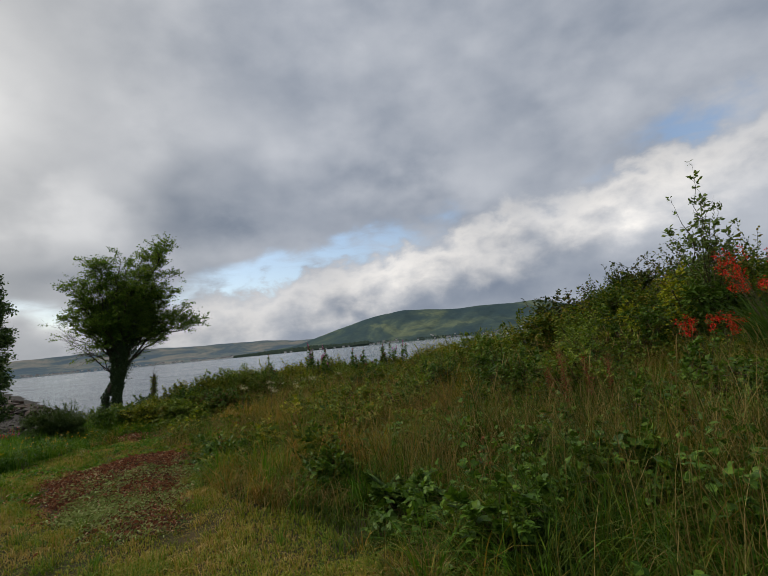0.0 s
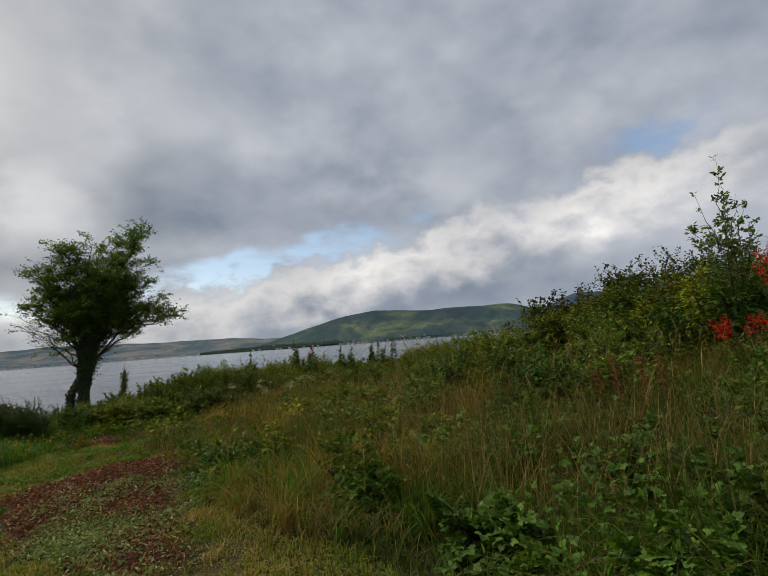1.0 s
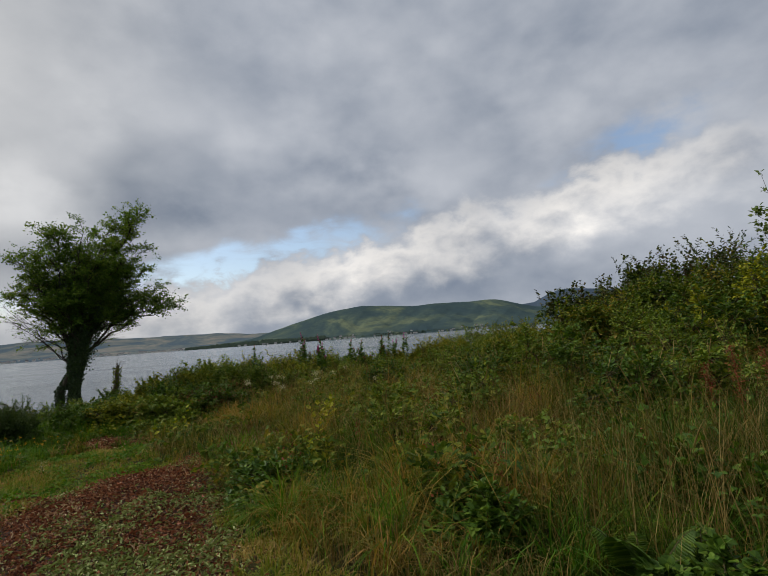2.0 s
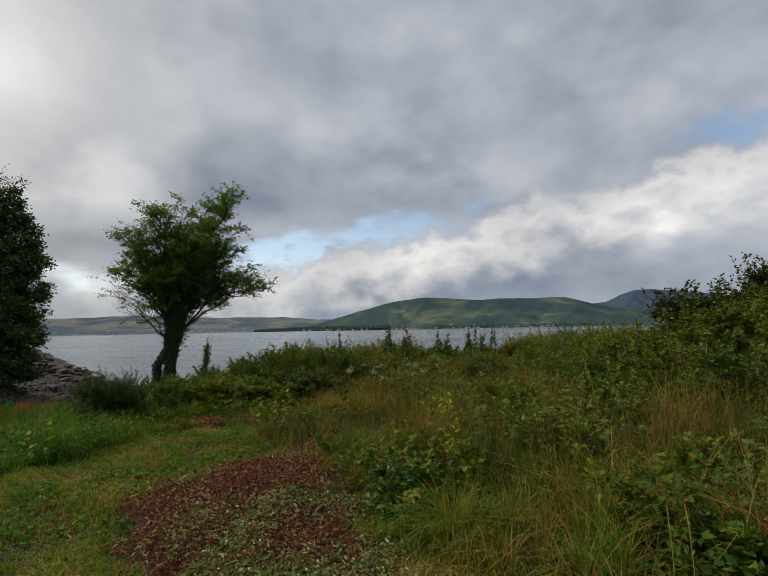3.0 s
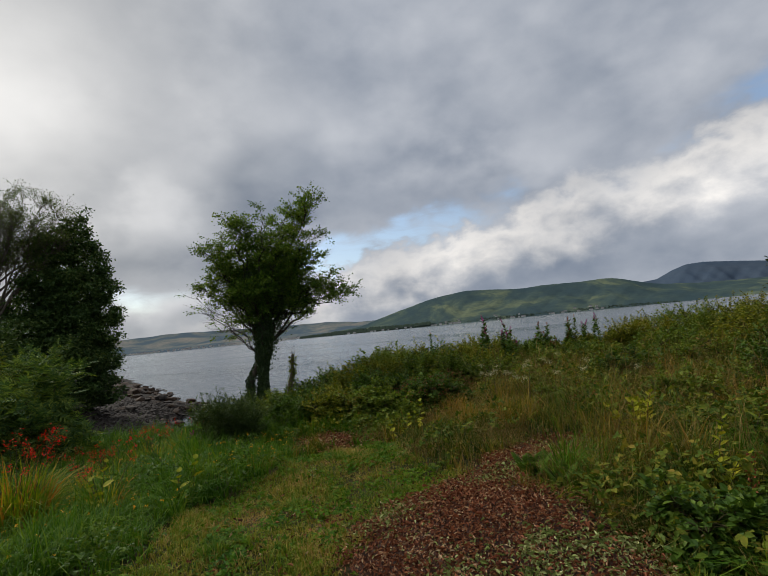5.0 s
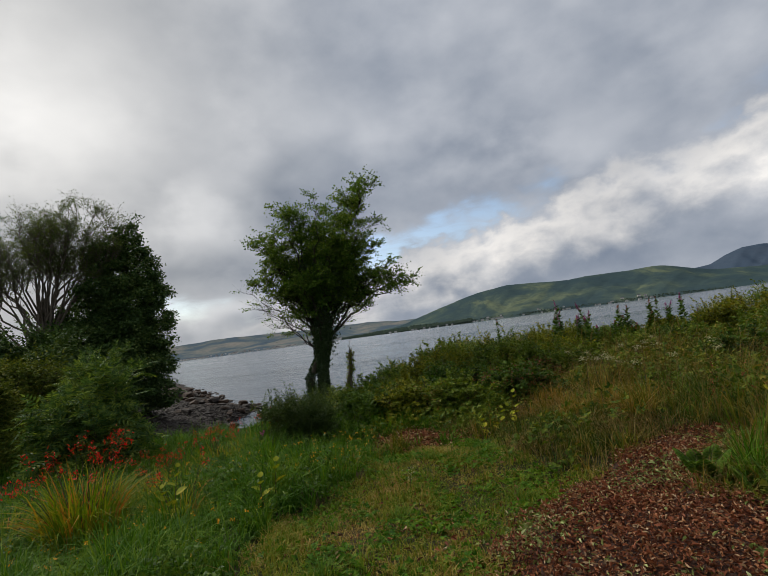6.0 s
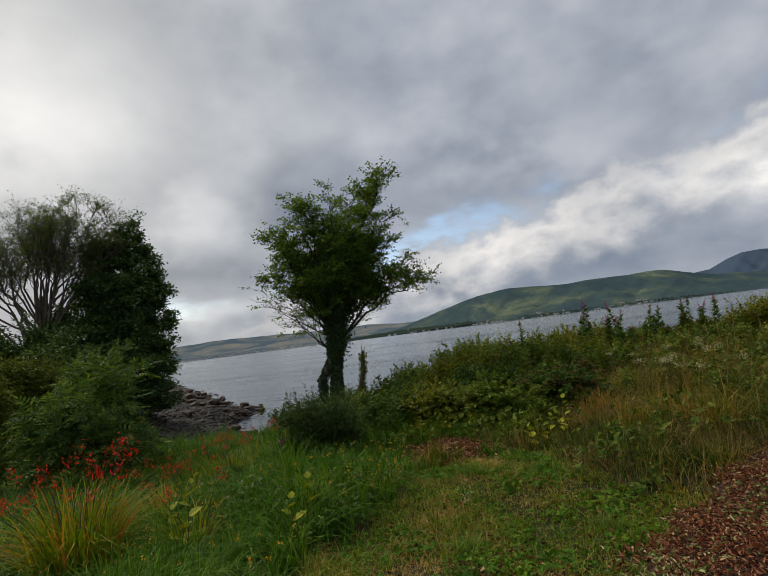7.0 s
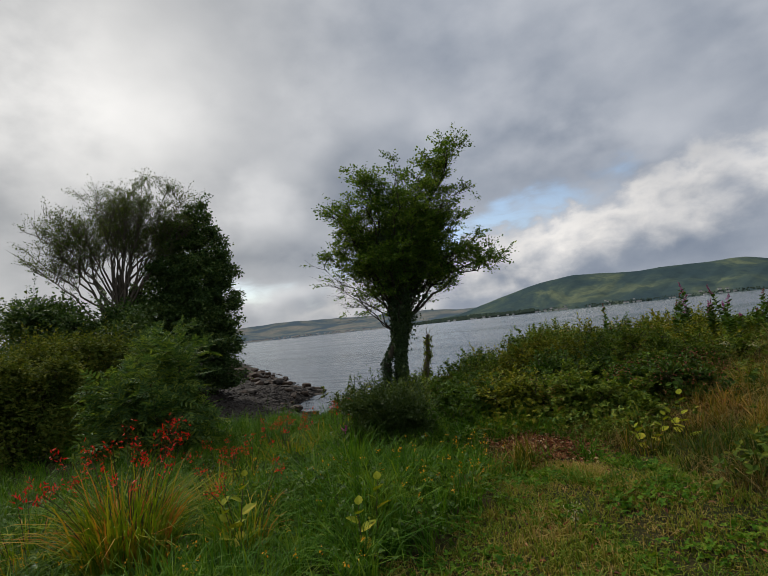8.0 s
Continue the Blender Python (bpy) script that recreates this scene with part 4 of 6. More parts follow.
# ---- trees ----
def branch_tree(name, x, y, z, yaw, stems, limbs, n_twigs, twig_len, leaf_n, leaf_size, leaf_mat, bark, label, crown, thick, seed=0, shape=LEAF, clump=0.22, category="tree"):
    """A tree: stems, limbs to the given tips (across, up, depth), twigs filling the crown and leaves in sprays along them."""
    r = np.random.default_rng(seed)
    ob = thing(name, x, y, z, label, category)
    ob.matrix_basis = pose(x, y, z, 0, 0, yaw)
    wood, nodes = [], []
    for pts, r0, r1 in stems:
        p = np.array(pts, float)
        t = np.linspace(0, 1, len(p))
        tt = np.linspace(0, 1, 14)
        line = np.stack([np.interp(tt, t, p[:, k]) for k in range(3)], -1)
        line[1:-1] += r.normal(size=(12, 3)) * 0.02 * thick
        wood.append(tube(line, np.linspace(r0, r1, 14) * (1 + 0.08 * r.normal(size=14)), 9))
    top = np.array(stems[0][0][-1], float)
    for j, (tip, start_t) in enumerate(limbs):
        a = top * (0.55 + 0.45 * start_t)
        b = np.array(tip, float)
        length = np.linalg.norm(b - a)
        line = arc(a, b, (0, 0, -0.05 * length) if j % 2 else (0.02 * length, 0.03 * length, -0.03 * length), 9, 0.014 * length)
        limb = []
        limb.append(tube(line, np.linspace(0.038, 0.010, 9) * thick, 6))
        for s in range(n_twigs):
            k = r.integers(2, 9)
            q = line[k]
            d = unit(r.normal(size=3) * (1, 1, 0.6) + 0.9 * unit(b - a) + (0, 0, 0.25))
            ln = twig_len * r.uniform(0.4, 1.2) * (1.15 - 0.05 * k)
            e = q + d * ln
            tw = arc(q, e, (0, 0, -0.04 * ln), 5, 0.02 * ln)
            limb.append(tube(tw, np.linspace(0.014, 0.004, 5) * thick, 4))
            nodes.append(tw)
            for _ in range(2):
                q2 = tw[r.integers(2, 5)]
                e2 = q2 + unit(r.normal(size=3) + 0.8 * d) * ln * r.uniform(0.3, 0.7)
                tw2 = arc(q2, e2, (0, 0, 0), 4, 0.02 * ln)
                limb.append(tube(tw2, np.linspace(0.007, 0.0025, 4) * thick, 3))
                nodes.append(np.concatenate([tw2, tw2[-1:]]))
        part("limb", joined(limb), bark, ob, smooth=True)
    allt = np.array(nodes)
    i, u = r.integers(len(allt), size=leaf_n), r.uniform(0.15, 4, leaf_n)
    k = np.minimum(u.astype(int), 3)
    p = allt[i, k] + (allt[i, k + 1] - allt[i, k]) * (u - k)[:, None] + r.normal(size=(leaf_n, 3)) * clump * leaf_size * 4
    if crown is not None:
        extra = crown(r)
        p = np.concatenate([p, extra])
    part("trunk", joined(wood), bark, ob, "bare grey-brown wood", True)
    tagged(part("crown", leaves(p, leaf_size, shape), leaf_mat, ob), kind="stuff")
    return ob


def grown_tree(name, x, y, z, yaw, trunks, limbs, label, bark, leaf_mat, laterals, twigs, sprays, seed, upward=0.3, from_t=0.3, category="tree", shape=LEAF):
    """A tree of three orders of wood. limbs: (start, tip, radius, leafiness); laterals and twigs: (number, length); sprays: (leaves a twig, leaf size, spread)."""
    r = np.random.default_rng(seed)
    ob = thing(name, x, y, z, label, category)
    ob.matrix_basis = pose(x, y, z, 0, 0, yaw)
    stems = []
    for pts, r0, r1 in trunks:
        p = np.array(pts, float)
        tt = np.linspace(0, 1, 14)
        line = np.stack([np.interp(tt, np.linspace(0, 1, len(p)), p[:, k]) for k in range(3)], -1)
        line[1:-1] += r.normal(size=(12, 3)) * 0.1 * r1
        stems.append(tube(line, np.linspace(r0, r1, 14) * (1 + 0.07 * r.normal(size=14)), 9))
    part("trunk", joined(stems), bark, ob, "rough grey-brown wood", True)
    places, ways = [], []
    for start, tip, rad, leafy in limbs:
        a, b = np.array(start, float), np.array(tip, float)
        ln = np.linalg.norm(b - a)
        line = arc(a, b, (0, 0, 0.07 * ln), 10, 0.02 * ln)
        wood = [tube(line, np.linspace(rad, 0.14 * rad, 10), 5)]
        along = unit(b - a)
        for _ in range(laterals[0]):
            u = r.uniform(from_t, 1.0)
            q = np.array([np.interp(u * 9, np.arange(10), line[:, k]) for k in range(3)])
            d = unit(unit(r.normal(size=3) * (1, 1, 0.35)) + 0.75 * along + (0, 0, upward))
            m = laterals[1] * r.uniform(0.5, 1.2) * (1.15 - 0.5 * u)
            lat = arc(q, q + d * m, (0, 0, 0.05 * m), 5, 0.03 * m)
            wood.append(tube(lat, np.linspace(0.30 * rad, 0.09 * rad, 5), 3))
            for _ in range(twigs[0]):
                v = r.uniform(0.25, 1.0)
                q2 = np.array([np.interp(v * 4, np.arange(5), lat[:, k]) for k in range(3)])
                d2 = unit(unit(r.normal(size=3) * (1, 1, 0.45)) + 0.8 * d + (0, 0, 0.6 * upward))
                m2 = twigs[1] * r.uniform(0.5, 1.25)
                e2 = q2 + d2 * m2
                wood.append(tube(np.stack([q2, (q2 + e2) / 2 + r.normal(size=3) * 0.04 * m2, e2]), np.array((0.11, 0.08, 0.05)) * rad, 3))
                if r.random() < leafy:
                    n = int(sprays[0] * r.uniform(0.6, 1.3))
                    f = r.uniform(0.1, 1.08, n)[:, None]
                    places.append(q2 + (e2 - q2) * f + r.normal(size=(n, 3)) * sprays[2] * (1, 1, 0.55))
                    ways.append(d2 + r.normal(size=(n, 3)) * 0.75)
        part("limb", joined(wood), bark, ob, smooth=True)
    p, w = np.concatenate(places), np.concatenate(ways)
    n = len(p)
    turns = frames_from(w * (1, 1, 0.6), r.normal(size=(n, 3)) * 0.55 + (0, 0, 1.0))
    tagged(part("crown", scatter(shape, p, turns, sprays[1] * r.uniform(0.6, 1.3, n)), leaf_mat, ob), kind="stuff")
    return ob


hw = np.random.default_rng(51)
haw_limbs = []
for tip in [(2.05, 0.0, 6.55), (1.95, 0.3, 6.1), (1.2, -0.3, 6.15), (0.45, 0.2, 6.1), (-0.35, -0.2, 5.85), (-1.35, 0.1, 5.2), (-1.0, 0.6, 5.5), (2.4, -0.2, 5.5), (2.3, 0.3, 4.9), (-1.15, -0.3, 4.7), (-1.35, 0.2, 4.15), (2.55, 0.1, 4.2), (2.95, -0.1, 3.62), (2.1, 0.4, 3.5), (3.15, 0.05, 3.75), (2.75, 0.2, 3.9), (-1.5, 0.4, 4.0), (1.7, 0.7, 3.9), (0.3, -0.9, 3.9), (-0.2, 0.9, 3.9), (2.1, -0.9, 6.85), (1.6, -0.3, 6.3), (-1.55, 0.0, 5.25)]:
    haw_limbs.append(((0.25, 0, hw.uniform(1.9, 2.7)), (0.12 + 0.90 * tip[0], tip[1], tip[2] - 0.06 * (tip[2] - 2.5)), 0.040, 1.0))
for i in range(30):
    h = hw.uniform(3.5, 6.0)
    lo, hi = np.interp(h, [3.3, 4.0, 5.2, 5.8, 6.2], [-0.7, -1.1, -1.25, -0.6, 0.2]), np.interp(h, [3.3, 4.0, 5.2, 5.8, 6.2], [1.5, 2.1, 2.25, 2.1, 1.8])
    g, q = i * 2.4, hw.uniform(0.25, 1.0) ** 0.5
    haw_limbs.append(((0.25, 0, hw.uniform(1.8, 2.9)), ((lo + hi) / 2 + (hi - lo) / 2 * q * math.cos(g), 0.9 * (hi - lo) / 2 * q * math.sin(g), h), 0.034, 1.0))
for tip in [(-1.75, 0.1, 3.75), (-1.55, 0.3, 3.45), (-1.3, -0.2, 3.2), (-0.9, 0.3, 2.7), (1.2, 0.2, 2.75)]:
    haw_limbs.append(((0.15, 0, hw.uniform(1.7, 2.4)), tip, 0.018, 0.06))
TREE_YAW = 35.0
hawthorn = grown_tree("hawthorn_tree", -12.1, 15.7, -0.56, TREE_YAW,
                      [([(0.10, 0, 0), (0.14, 0.05, 0.7), (0.2, 0, 1.5), (0.32, 0, 2.85)], 0.125, 0.10), ([(0.02, 0.1, 0), (-0.22, 0.1, 0.60), (-0.20, 0.05, 1.15), (0.14, 0, 1.75)], 0.085, 0.08)],
                      haw_limbs, "lone hawthorn tree with a broad leafy crown above the bank", M_BARK, M_HAWTHORN, (15, 0.62), (5, 0.33), (25, 0.060, 0.052), 5, 0.14, 0.30)
n = 9000
t = rng.uniform(0, 1, n)
lineu = np.stack([np.interp(t, [0, .3, .6, 1], [0.10, 0.14, 0.2, 0.33]), 0 * t, t * 2.9], -1)
ring = rng.uniform(0, 2 * np.pi, n)
rad = 0.10 + 0.06 * rng.random(n) + 0.04 * np.sin(11 * t + 2 * ring) + 0.10 * t ** 2.4
ivy = lineu + np.stack([np.cos(ring) * rad, np.sin(ring) * rad, 0 * t], -1)
t2 = rng.uniform(0, 1, 2200)
ring2, rad2 = rng.uniform(0, 2 * np.pi, 2200), 0.07 + 0.05 * rng.random(2200)
ivy2 = np.stack([np.interp(t2, [0, .35, .65, 1], [0.02, -0.22, -0.20, 0.14]), 0.08 + 0 * t2, t2 * 1.8], -1) + np.stack([np.cos(ring2) * rad2, np.sin(ring2) * rad2, 0 * t2], -1)
cl = rng.integers(0, 70, 6500)
cz = rng.uniform(1.9, 4.3, 70)
ca, cr = rng.uniform(0, 2 * np.pi, 70), rng.uniform(0.2, 1.0, 70) ** 0.6 * (0.12 + 0.34 * (cz - 1.9))
ivy3 = np.stack([0.30 + 0.10 * (cz - 1.9) + np.cos(ca) * cr, np.sin(ca) * cr, cz], -1)[cl] + rng.normal(size=(6500, 3)) * (0.10, 0.10, 0.16)
iv = np.concatenate([ivy, ivy2, ivy3])
out = np.concatenate([np.stack([np.cos(ring), np.sin(ring), 0 * ring - 0.4], -1), np.stack([np.cos(ring2), np.sin(ring2), 0 * ring2 - 0.4], -1), unit(rng.normal(size=(6500, 3))) + (0, 0, 0.3)])
part("ivy", scatter(LEAF, iv, frames_from(out * (0.3, 0.3, 1) + rng.normal(size=(len(iv), 3)) * 0.5, out), 0.062 * rng.uniform(0.6, 1.3, len(iv))), M_IVY, hawthorn, "dark glossy ivy wrapped round the trunk")


# ---- trees on the headland ----
def oval_core(n, blobs):
    def make(r):
        b = np.array(blobs)
        i = r.choice(len(b), size=n, p=b[:, 3] ** 2 / (b[:, 3] ** 2).sum())
        knots = unit(r.normal(size=(len(b), 22, 3))) * b[:, None, 3:4] * r.uniform(0.75, 1.0, (len(b), 22, 1))
        d = r.normal(size=(n, 3)) * (0.16 * b[i, 3])[:, None] * (1.1, 1.1, 0.6)
        inner = unit(r.normal(size=(n, 3))) * (b[i, 3] * 0.8 * r.uniform(0, 1, n) ** 0.4)[:, None]
        pick = (r.random(n) < 0.72)[:, None]
        return b[i, :3] + np.where(pick, knots[i, r.integers(22, size=n)] + d, inner)
    return make


dark_blobs = [(1.8, 0, 11.2, 0.8), (1.6, 0.2, 10.2, 1.15), (0.4, 0, 9.6, 1.2), (2.3, -0.2, 9.0, 1.2), (0.2, 0.3, 8.2, 1.6), (2.7, 0.1, 7.6, 1.25), (1.2, -0.5, 7.0, 1.6), (-0.6, 0.2, 6.6, 1.6), (2.8, 0.2, 6.0, 1.2), (0.8, -0.6, 5.4, 1.9),
              (2.95, -0.2, 4.6, 1.15), (-1.2, 0, 4.8, 2.0), (1.4, -0.8, 3.6, 1.9), (2.9, 0.2, 2.8, 1.1), (-0.5, -0.5, 2.8, 2.1), (1.5, -0.6, 1.6, 1.7), (2.8, 0, 1.2, 1.1), (-2.4, 0.3, 3.0, 2.0)]
branch_tree("sycamore_tree", -32.2, 24.9, -1.3, 50.0, [([(0, 0, 0), (0.3, 0, 3), (0.9, 0, 8)], 0.32, 0.15)],
            [((b[0] * 1.05, b[1], b[2] + 0.4), 0.6) for b in dark_blobs], 5, 0.9, 9000, 0.17, M_DARKTREE, M_BARK, "dense dark sycamore on the headland above the rocks", oval_core(84000, dark_blobs), 2.4, 11)
ash_tips = [(-1.0, 0, 12.2), (-0.1, 0.5, 12.5), (1.0, -0.5, 12.7), (1.9, 0.3, 12.9), (2.9, -0.4, 12.7), (3.7, 0.3, 12.3), (4.3, 0, 11.6), (3.0, 1.2, 11.6), (1.5, -1.3, 11.8), (0.2, 1.4, 11.6), (-4.2, 0, 10.3), (-3.1, 0.4, 11.0), (-2.1, -0.3, 10.4),
            (-4.3, 0.3, 8.8), (-4.1, -0.4, 7.9), (-3.3, 0.8, 9.5), (-1.6, -0.8, 10.0), (4.2, -0.6, 10.3), (2.5, 0.5, 10.4), (0.8, -0.4, 10.8), (-0.8, 1.0, 11.2), (-2.9, -0.9, 8.6)]
aw = np.random.default_rng(61)
ash_limbs = [((0.1, 0, aw.uniform(2.2, 5.0)), (t[0] * 0.98 + 0.3, t[1] * 1.3, t[2] * 0.95), 0.085, 0.8) for t in ash_tips]
for i in range(16):
    g, q = i * 2.4, math.sqrt(aw.uniform(0.1, 1.0))
    ash_limbs.append(((0.1, 0, aw.uniform(3.0, 5.5)), (0.8 + 3.6 * q * math.cos(g), 2.2 * q * math.sin(g), 11.6 - 2.6 * q * q), 0.07, 0.8))
grown_tree("ash_tree", -34.0, 22.4, -1.0, 50.0, [([(0, 0, 0), (0.0, 0, 2.5), (0.15, 0, 5.4)], 0.34, 0.22)], ash_limbs, "thin-leaved ash tree with bare branches showing", M_TWIG, M_ASH, (14, 1.9), (6, 0.8), (22, 0.080, 0.10), 12, 0.60, 0.48)


# thicket between the meadow and the hedge, and round the foot of the tree
THICKET = [(-9.6, 16.2, 1.0, 1.05), (-8.3, 15.8, 1.0, 1.0), (-8.9, 17.4, 1.1, 1.15), (-7.3, 17.2, 1.1, 1.1), (-6.9, 15.4, 0.9, 0.95), (-5.9, 17.6, 1.0, 1.0), (-4.3, 18.0, 1.1, 0.75), (-2.6, 18.3, 1.1, 0.75), (-0.8, 18.0, 1.1, 0.95), (0.9, 17.6, 1.2, 1.3), (2.6, 17.4, 1.3, 1.5),
           (-10.6, 17.4, 0.8, 0.9), (-9.5, 13.9, 0.7, 0.75), (-8.6, 13.0, 0.7, 0.72), (-7.7, 12.8, 0.6, 0.7), (-10.2, 15.0, 0.8, 0.85), (-8.7, 14.5, 0.8, 0.95), (-7.6, 14.2, 0.8, 0.9), (-6.8, 13.4, 0.7, 0.7), (-6.1, 16.0, 0.9, 0.95), (-6.7, 12.3, 0.45, 0.5), (-8.2, 12.3, 0.6, 0.7), (-9.0, 12.2, 0.6, 0.65), (-9.9, 13.2, 0.7, 0.65), (-7.2, 12.5, 0.5, 0.6), (-10.6, 14.2, 0.7, 0.7), (-11.1, 15.3, 0.6, 0.6)]
for i, (bx, by, br, bh) in enumerate(THICKET):
    bush("thicket_bramble", bx, by, br, 0.95, bh * 1.08, 6500 if i % 2 else 3600, 0.075 if i % 2 else 0.080, (M_THICKET, M_HEDGE, M_THICKET, M_BRAMBLE)[i % 4] if i < 12 else (M_THICKET, M_BRAMBLE, M_THICKET, M_HEDGE, M_HERB)[i * 3 % 5], "low arching bramble in the bank thicket", "bramble", shape=LEAF if i % 2 else TRIPLE, sprigs=16, seed=120 + i, group="thicket brambles", lumps=10)


# leafy mounds in the meadow
MOUNDS = [(-1.6, 8.4, 0.6, 0.62), (-0.4, 7.4, 0.6, 0.6), (0.9, 8.2, 0.7, 0.75), (2.2, 8.6, 0.8, 0.8), (-0.6, 10.2, 0.8, 0.75), (1.2, 10.6, 0.9, 0.85), (2.9, 10.8, 0.9, 1.0), (-2.2, 11.4, 0.8, 0.7), (-0.8, 12.6, 0.9, 0.8), (1.0, 12.8, 1.0, 0.95),
          (-3.8, 12.4, 0.8, 0.62), (-2.6, 14.2, 0.9, 0.75), (-0.8, 15.2, 1.0, 0.9), (-4.9, 14.2, 0.8, 0.65), (-3.0, 6.9, 0.4, 0.42), (-4.4, 16.2, 0.9, 0.8), (-2.2, 16.4, 1.0, 0.9), (4.2, 12.2, 1.0, 1.35), (3.0, 12.6, 1.0, 1.2), (-6.3, 14.4, 0.6, 0.5), (-1.2, 5.6, 0.4, 0.42)]
for i, (bx, by, br, bh) in enumerate(MOUNDS):
    bh *= 1.4 if bx > -1.0 and 8.0 < by < 13.5 else 1.0
    bush("meadow_bramble", bx, by, br, br * 0.9, bh, 1500 if i % 2 else 2400, 0.10 if i % 2 else 0.08, (M_THICKET, M_THICKET, M_BRAMBLE)[i % 3], "leafy bramble mound standing in the tall grass", "bramble", shape=TRIPLE if i % 2 else LEAF, sprigs=10, seed=160 + i, group="meadow brambles", lumps=7)


for i, (bx, by, br, bh) in enumerate([(-6.5, 12.7, 0.55, 0.75), (-5.9, 12.9, 0.5, 0.7)]):
    ob = bush("berry_bramble", bx, by, br, br, bh, 2600, 0.075, M_BRAMBLE, "dark bramble hung with red unripe berries", "bramble", sprigs=10, seed=190 + i, group="berry brambles")
    m = 260
    d = unit(rng.normal(size=(m, 3)) + (0, 0, 0.5))
    q = d * (br, br, bh * 0.55) * rng.uniform(0.75, 1.15, (m, 1)) + (0, 0, bh * 0.5)
    gem = (np.array([(0, 0, 1.0), (1, 0, 0), (0, 1, 0), (-1, 0, 0), (0, -1, 0), (0, 0, -1.0)]), np.array([(0, 1, 2), (0, 2, 3), (0, 3, 4), (0, 4, 1), (5, 2, 1), (5, 3, 2), (5, 4, 3), (5, 1, 4)]))
    tagged(part("berries", scatter(gem, q, np.tile(np.eye(3), (m, 1, 1)), 0.010 * rng.uniform(0.7, 1.3, m)), M_RUST, ob, "red-brown unripe berries"), kind="stuff")


# ---- leaf heap ----
n = 135000
hx_, hy_ = rng.uniform(-6.0, -2.2, n), rng.uniform(4.3, 10.3, n)
k = in_poly(hx_ + rng.normal(size=n) * 0.09 + 0.07 * np.sin(9 * hy_), hy_ + rng.normal(size=n) * 0.09 + 0.07 * np.sin(11 * hx_), HEAP)
hx_, hy_ = hx_[k], hy_[k]
hz_ = ground_z(hx_, hy_) + heap_z(hx_, hy_) + rng.uniform(0.0, 0.05, len(hx_))
hp = np.stack([hx_, hy_, hz_], -1)
greenish = (0.6 * np.sin(hx_ * 3.3 + 1.0) * np.sin(hy_ * 2.7 + 0.6) + 0.45 * rng.normal(size=len(hx_)) + 0.75 * ((hx_ > -4.3) & (hy_ < 6.9)) + 0.1 * (hy_ < 6.0)) > 0.80


CURLED = (LEAF[0] * (0.56, 1, 3.4) + np.array([(0, 0, 0.10 * (q[1] - 0.5) ** 2 * 4) for q in LEAF[0]]), LEAF[1])


def lying(p, size, shape=LEAF):
    m = len(p)
    d = random_dirs(m) * (1, 1, 0.6)
    return scatter(shape, p, frames_from(d, random_dirs(m, 1.0)), size * rng.uniform(0.55, 1.25, m))


def heap_sheet():
    gx, gy = np.meshgrid(np.arange(-6.2, -2.0, 0.1), np.arange(4.2, 10.6, 0.1))
    ins = in_poly(gx, gy, HEAP)
    z = ground_z(gx, gy) + np.where(ins, heap_z(gx, gy) + 0.012, -0.03)
    nx = gx.shape[1]
    i = np.arange(gx.shape[0] - 1)[:, None] * nx + np.arange(nx - 1)[None]
    return np.stack([gx, gy, z], -1).reshape(-1, 3), np.stack([i, i + 1, i + nx + 1, i + nx], -1).reshape(-1, 4)


M_COMPOST = rock_material("rotting_leaf_mould", (0.020, 0.010, 0.006), (0.085, 0.036, 0.020), 9.0)
heap = thing("leaf_heap", -4.5, 6.8, 0.0, "flat heap of dead red-brown leaves and wilting green prunings", "leaf heap")
toheap = np.array((-4.5, 6.8, 0.0))
hs = heap_sheet()
part("mould", (hs[0] - toheap, hs[1]), M_COMPOST, heap, "dark rotting leaf mould", True)
tagged(part("dead_leaves", lying(hp[~greenish][300:] - toheap, 0.034, CURLED), M_LITTER, heap, "curled red-brown dead leaves"), kind="stuff")
tagged(part("cut_leaves", lying(hp[greenish] - toheap, 0.046, CURLED), M_CUT, heap, "pale green wilting cut leaves"), kind="stuff")
n = 5200
lx_, ly_ = -7.75 + rng.normal(size=n) * 0.36, 11.0 + rng.normal(size=n) * 0.31
lit = part("leaf_litter", lying(np.stack([lx_, ly_, ground_z(lx_, ly_) + rng.uniform(0.0, 0.10, n)], -1), 0.05, CURLED), M_LITTER)
tagged(lit, "brown fallen leaves under the thicket", "leaf litter", kind="stuff")


n = 5200
lx_, ly_ = rng.uniform(-8.2, -1.0, n), rng.uniform(3.5, 11.0, n)
k = inside_path(lx_, ly_) & ~in_poly(lx_, ly_, HEAP) & (np.exp(-((lx_ + 5.0) ** 2 + (ly_ - 7.6) ** 2) / 5.0) + 0.35 * drift(lx_, ly_, 1.6, 2.2) > rng.uniform(0.35, 1.2, n))
lx_, ly_ = lx_[k], ly_[k]
blown = part("blown_leaves", lying(np.stack([lx_, ly_, ground_z(lx_, ly_) + rng.uniform(0.02, 0.07, len(lx_))], -1), 0.05, CURLED), M_LITTER)
tagged(blown, "brown leaves blown about the mown path", "leaf litter", kind="stuff")


